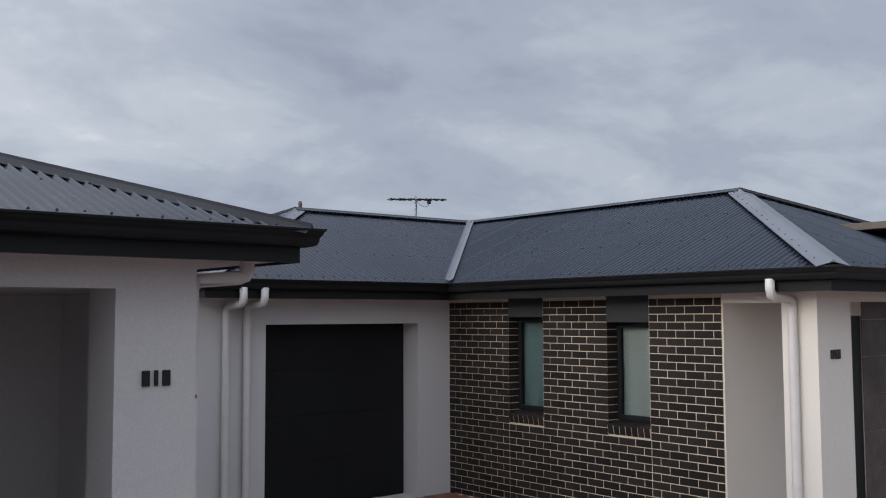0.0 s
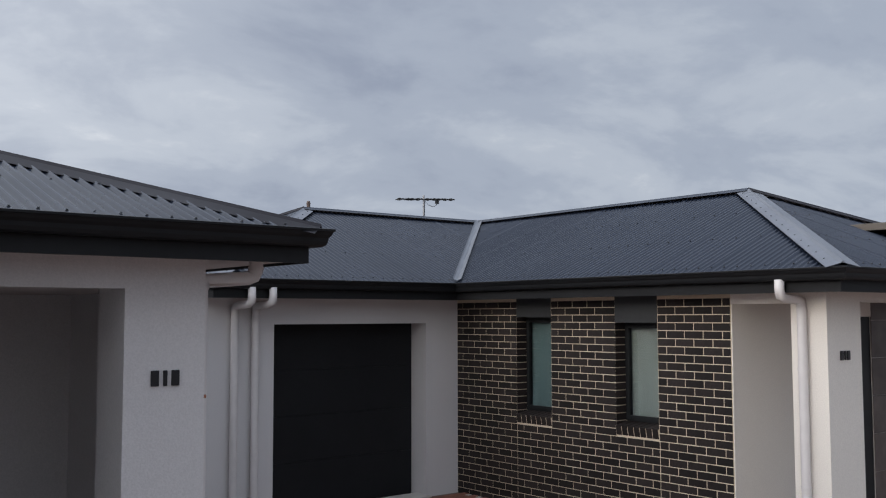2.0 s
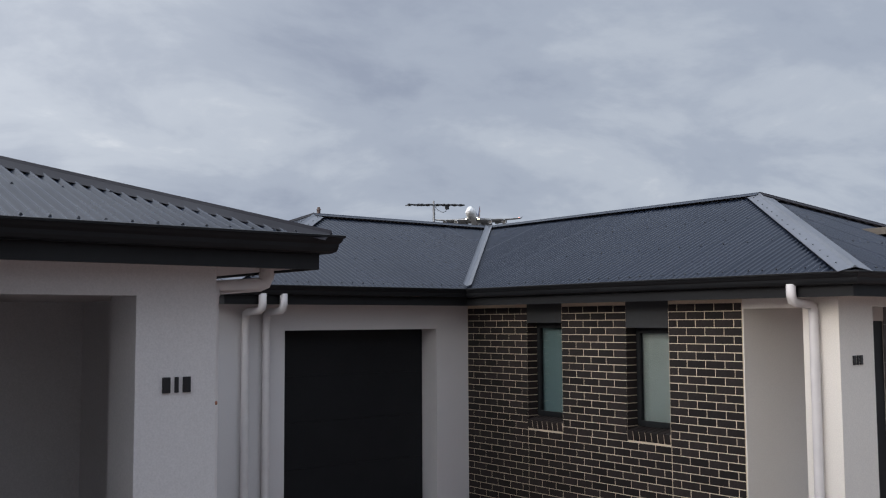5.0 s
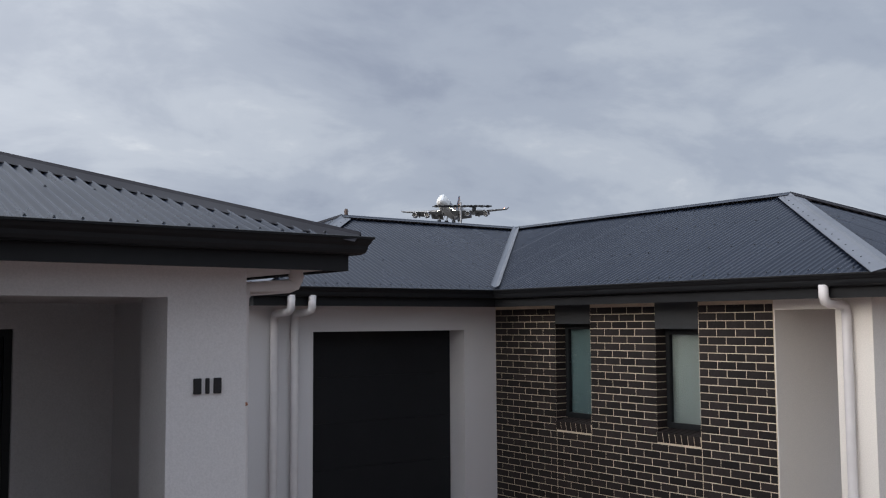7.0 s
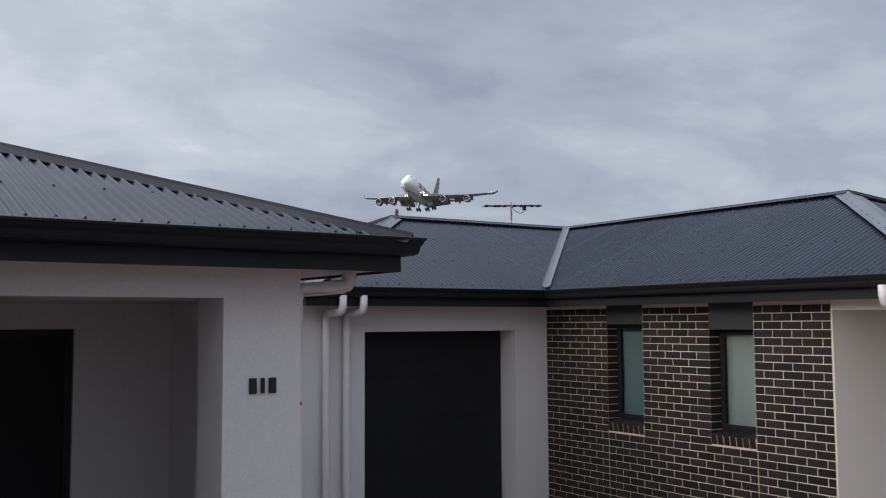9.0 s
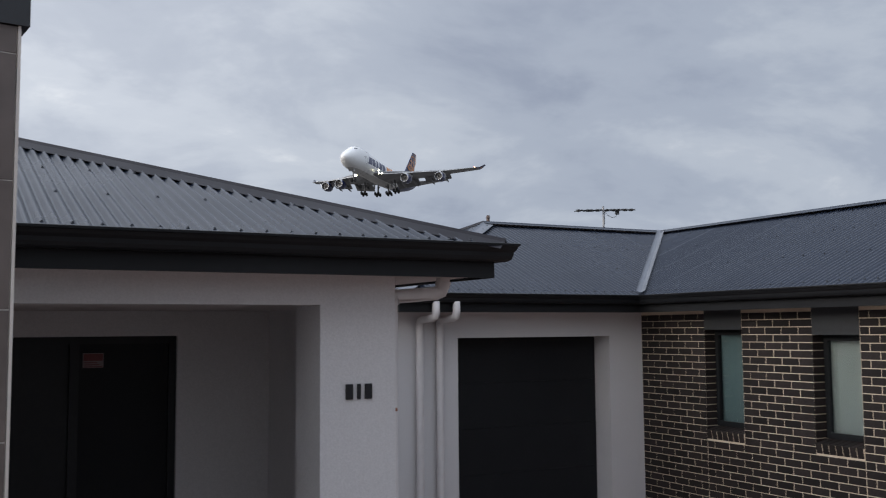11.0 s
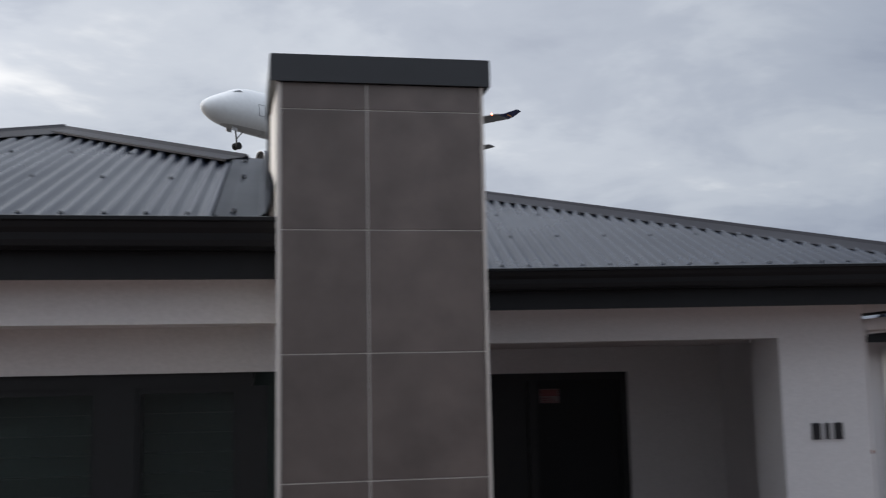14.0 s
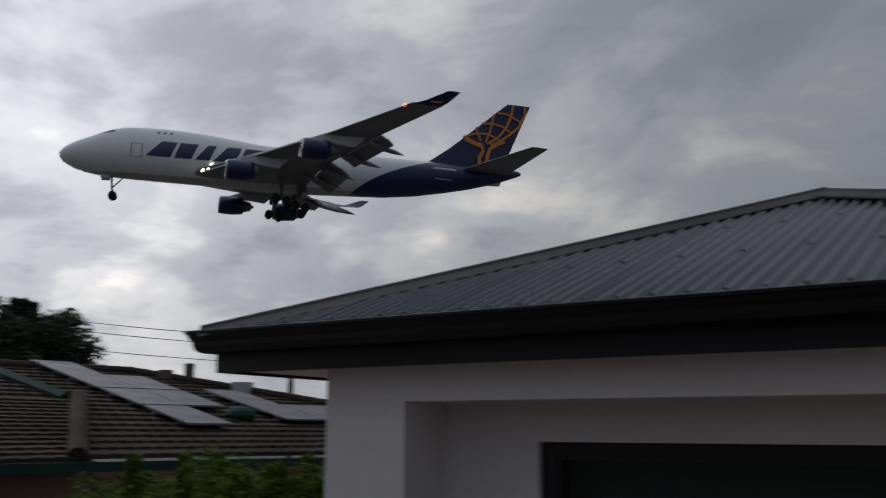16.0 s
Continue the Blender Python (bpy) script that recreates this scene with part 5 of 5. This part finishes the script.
def tree():
    ob = thing("tree", "dark leafy tree behind the tiled house", "tree")
    base = spot(-17.9, 37.0, 0.3)
    rnd0 = random.Random(21)
    bm = cyl(bmesh.new(), base, base + Vector((0.1, 0, 3.4)), 0.32, 0.24, n=10)
    clumps = []
    for i in range(230):
        a = rnd0.uniform(0, 2 * math.pi)
        r = 4.3 * math.sqrt(rnd0.random())
        tip = base + Vector((math.cos(a) * r, math.sin(a) * r, rnd0.uniform(1.2, 6.3 - 0.02 * r * r)))
        if i % 3 == 0:
            cyl(bm, base + Vector((0.1, 0, rnd0.uniform(1.8, 3.4))), tip, 0.07, 0.02, n=6)
        clumps.append((tip, rnd0.uniform(0.5, 0.95)))
    for i in range(14):
        a = rnd0.uniform(0, 2 * math.pi)
        r = rnd0.uniform(0.5, 3.6)
        for q in range(3):
            clumps.append((base + Vector((math.cos(a) * r, math.sin(a) * r, 6.5 + q * 0.3 - 0.05 * r * r)), 0.26 - 0.05 * q))
    part("trunk", bm, BARK, ob)
    leaves(90000, lambda r: r.choice(clumps), 0.13, 5, ob, LEAF2, "crown")


hedge()
tree()


def wires():
    line = thing("power_line", "thin black overhead wires on a timber pole", "power line")
    p = spot(-5.6, 36.0, 0)
    part("pole", cyl(bmesh.new(), p, p + Vector((0, 0, 5.25)), 0.13, 0.1), POLE, line)
    part("cross_arm", boxes((p.x - 0.5, p.x + 0.5, p.y - 0.06, p.y + 0.06, 4.85, 4.97)), POLE, line)
    for x0, z0, x1, z1 in ((-40, 9.9, 18, 4.7), (-40, 9.5, 18, 4.4), (-40, 8.6, 18, 4.0), (-40, 3.9, 18, 3.3), (-40, 3.6, 18, 3.0)):
        pts = []
        for i in range(13):
            k = i / 12
            pts.append(spot(x0 + (x1 - x0) * k, 36.0, z0 + (z1 - z0) * k - 1.1 * math.sin(math.pi * k)))
        part("wire", tube(bmesh.new(), pts, 0.016, n=5), BLACK, line)


wires()


# ---- motion of the airliner ----
FLIGHT = [
    (0.0, 608.0, 618.0, 65.50, 133.46, 3.09, -0.37),
    (3.2, 458.3, 511.2, 75.00, 133.50, 3.08, -0.30),
    (5.3, 360.0, 441.1, 70.70, 134.35, 3.19, -0.20),
    (6.0, 327.5, 417.5, 68.90, 134.38, 3.03, -0.15),
    (6.5, 305.4, 401.1, 67.20, 134.49, 3.01, -0.02),
    (7.5, 260.0, 368.7, 63.30, 134.40, 2.42, 0.06),
    (8.5, 214.4, 334.3, 60.20, 135.10, 2.35, 0.37),
    (11.0, 99.0, 250.6, 53.70, 136.10, 1.49, 2.10),
    (11.5, 77.8, 235.4, 52.40, 136.58, 1.09, 2.30),
    (12.5, 32.5, 204.1, 50.40, 137.25, 0.54, 1.33),
    (13.0, 7.6, 185.7, 49.20, 138.38, 0.35, 1.10),
    (13.5, -15.2, 168.5, 48.35, 139.41, 0.49, 0.80),
    (14.0, -39.8, 150.2, 47.60, 140.40, 0.65, 0.55),
    (14.5, -65.6, 129.8, 46.50, 141.30, 0.65, 0.40),
    (15.0, -90.0, 107.1, 45.20, 142.20, 0.68, 0.32),
    (15.5, -115.5, 82.8, 43.80, 143.67, 0.75, 0.32),
    (15.7, -124.0, 74.4, 43.40, 144.12, 0.75, 0.27),
    (16.0, -137.4, 59.2, 42.50, 145.00, 0.72, 0.24),
]


def motions():
    walk(plane, [(t, pose(x, y, z, pitch, roll, yaw)) for t, x, y, z, yaw, pitch, roll in FLIGHT])


motions()
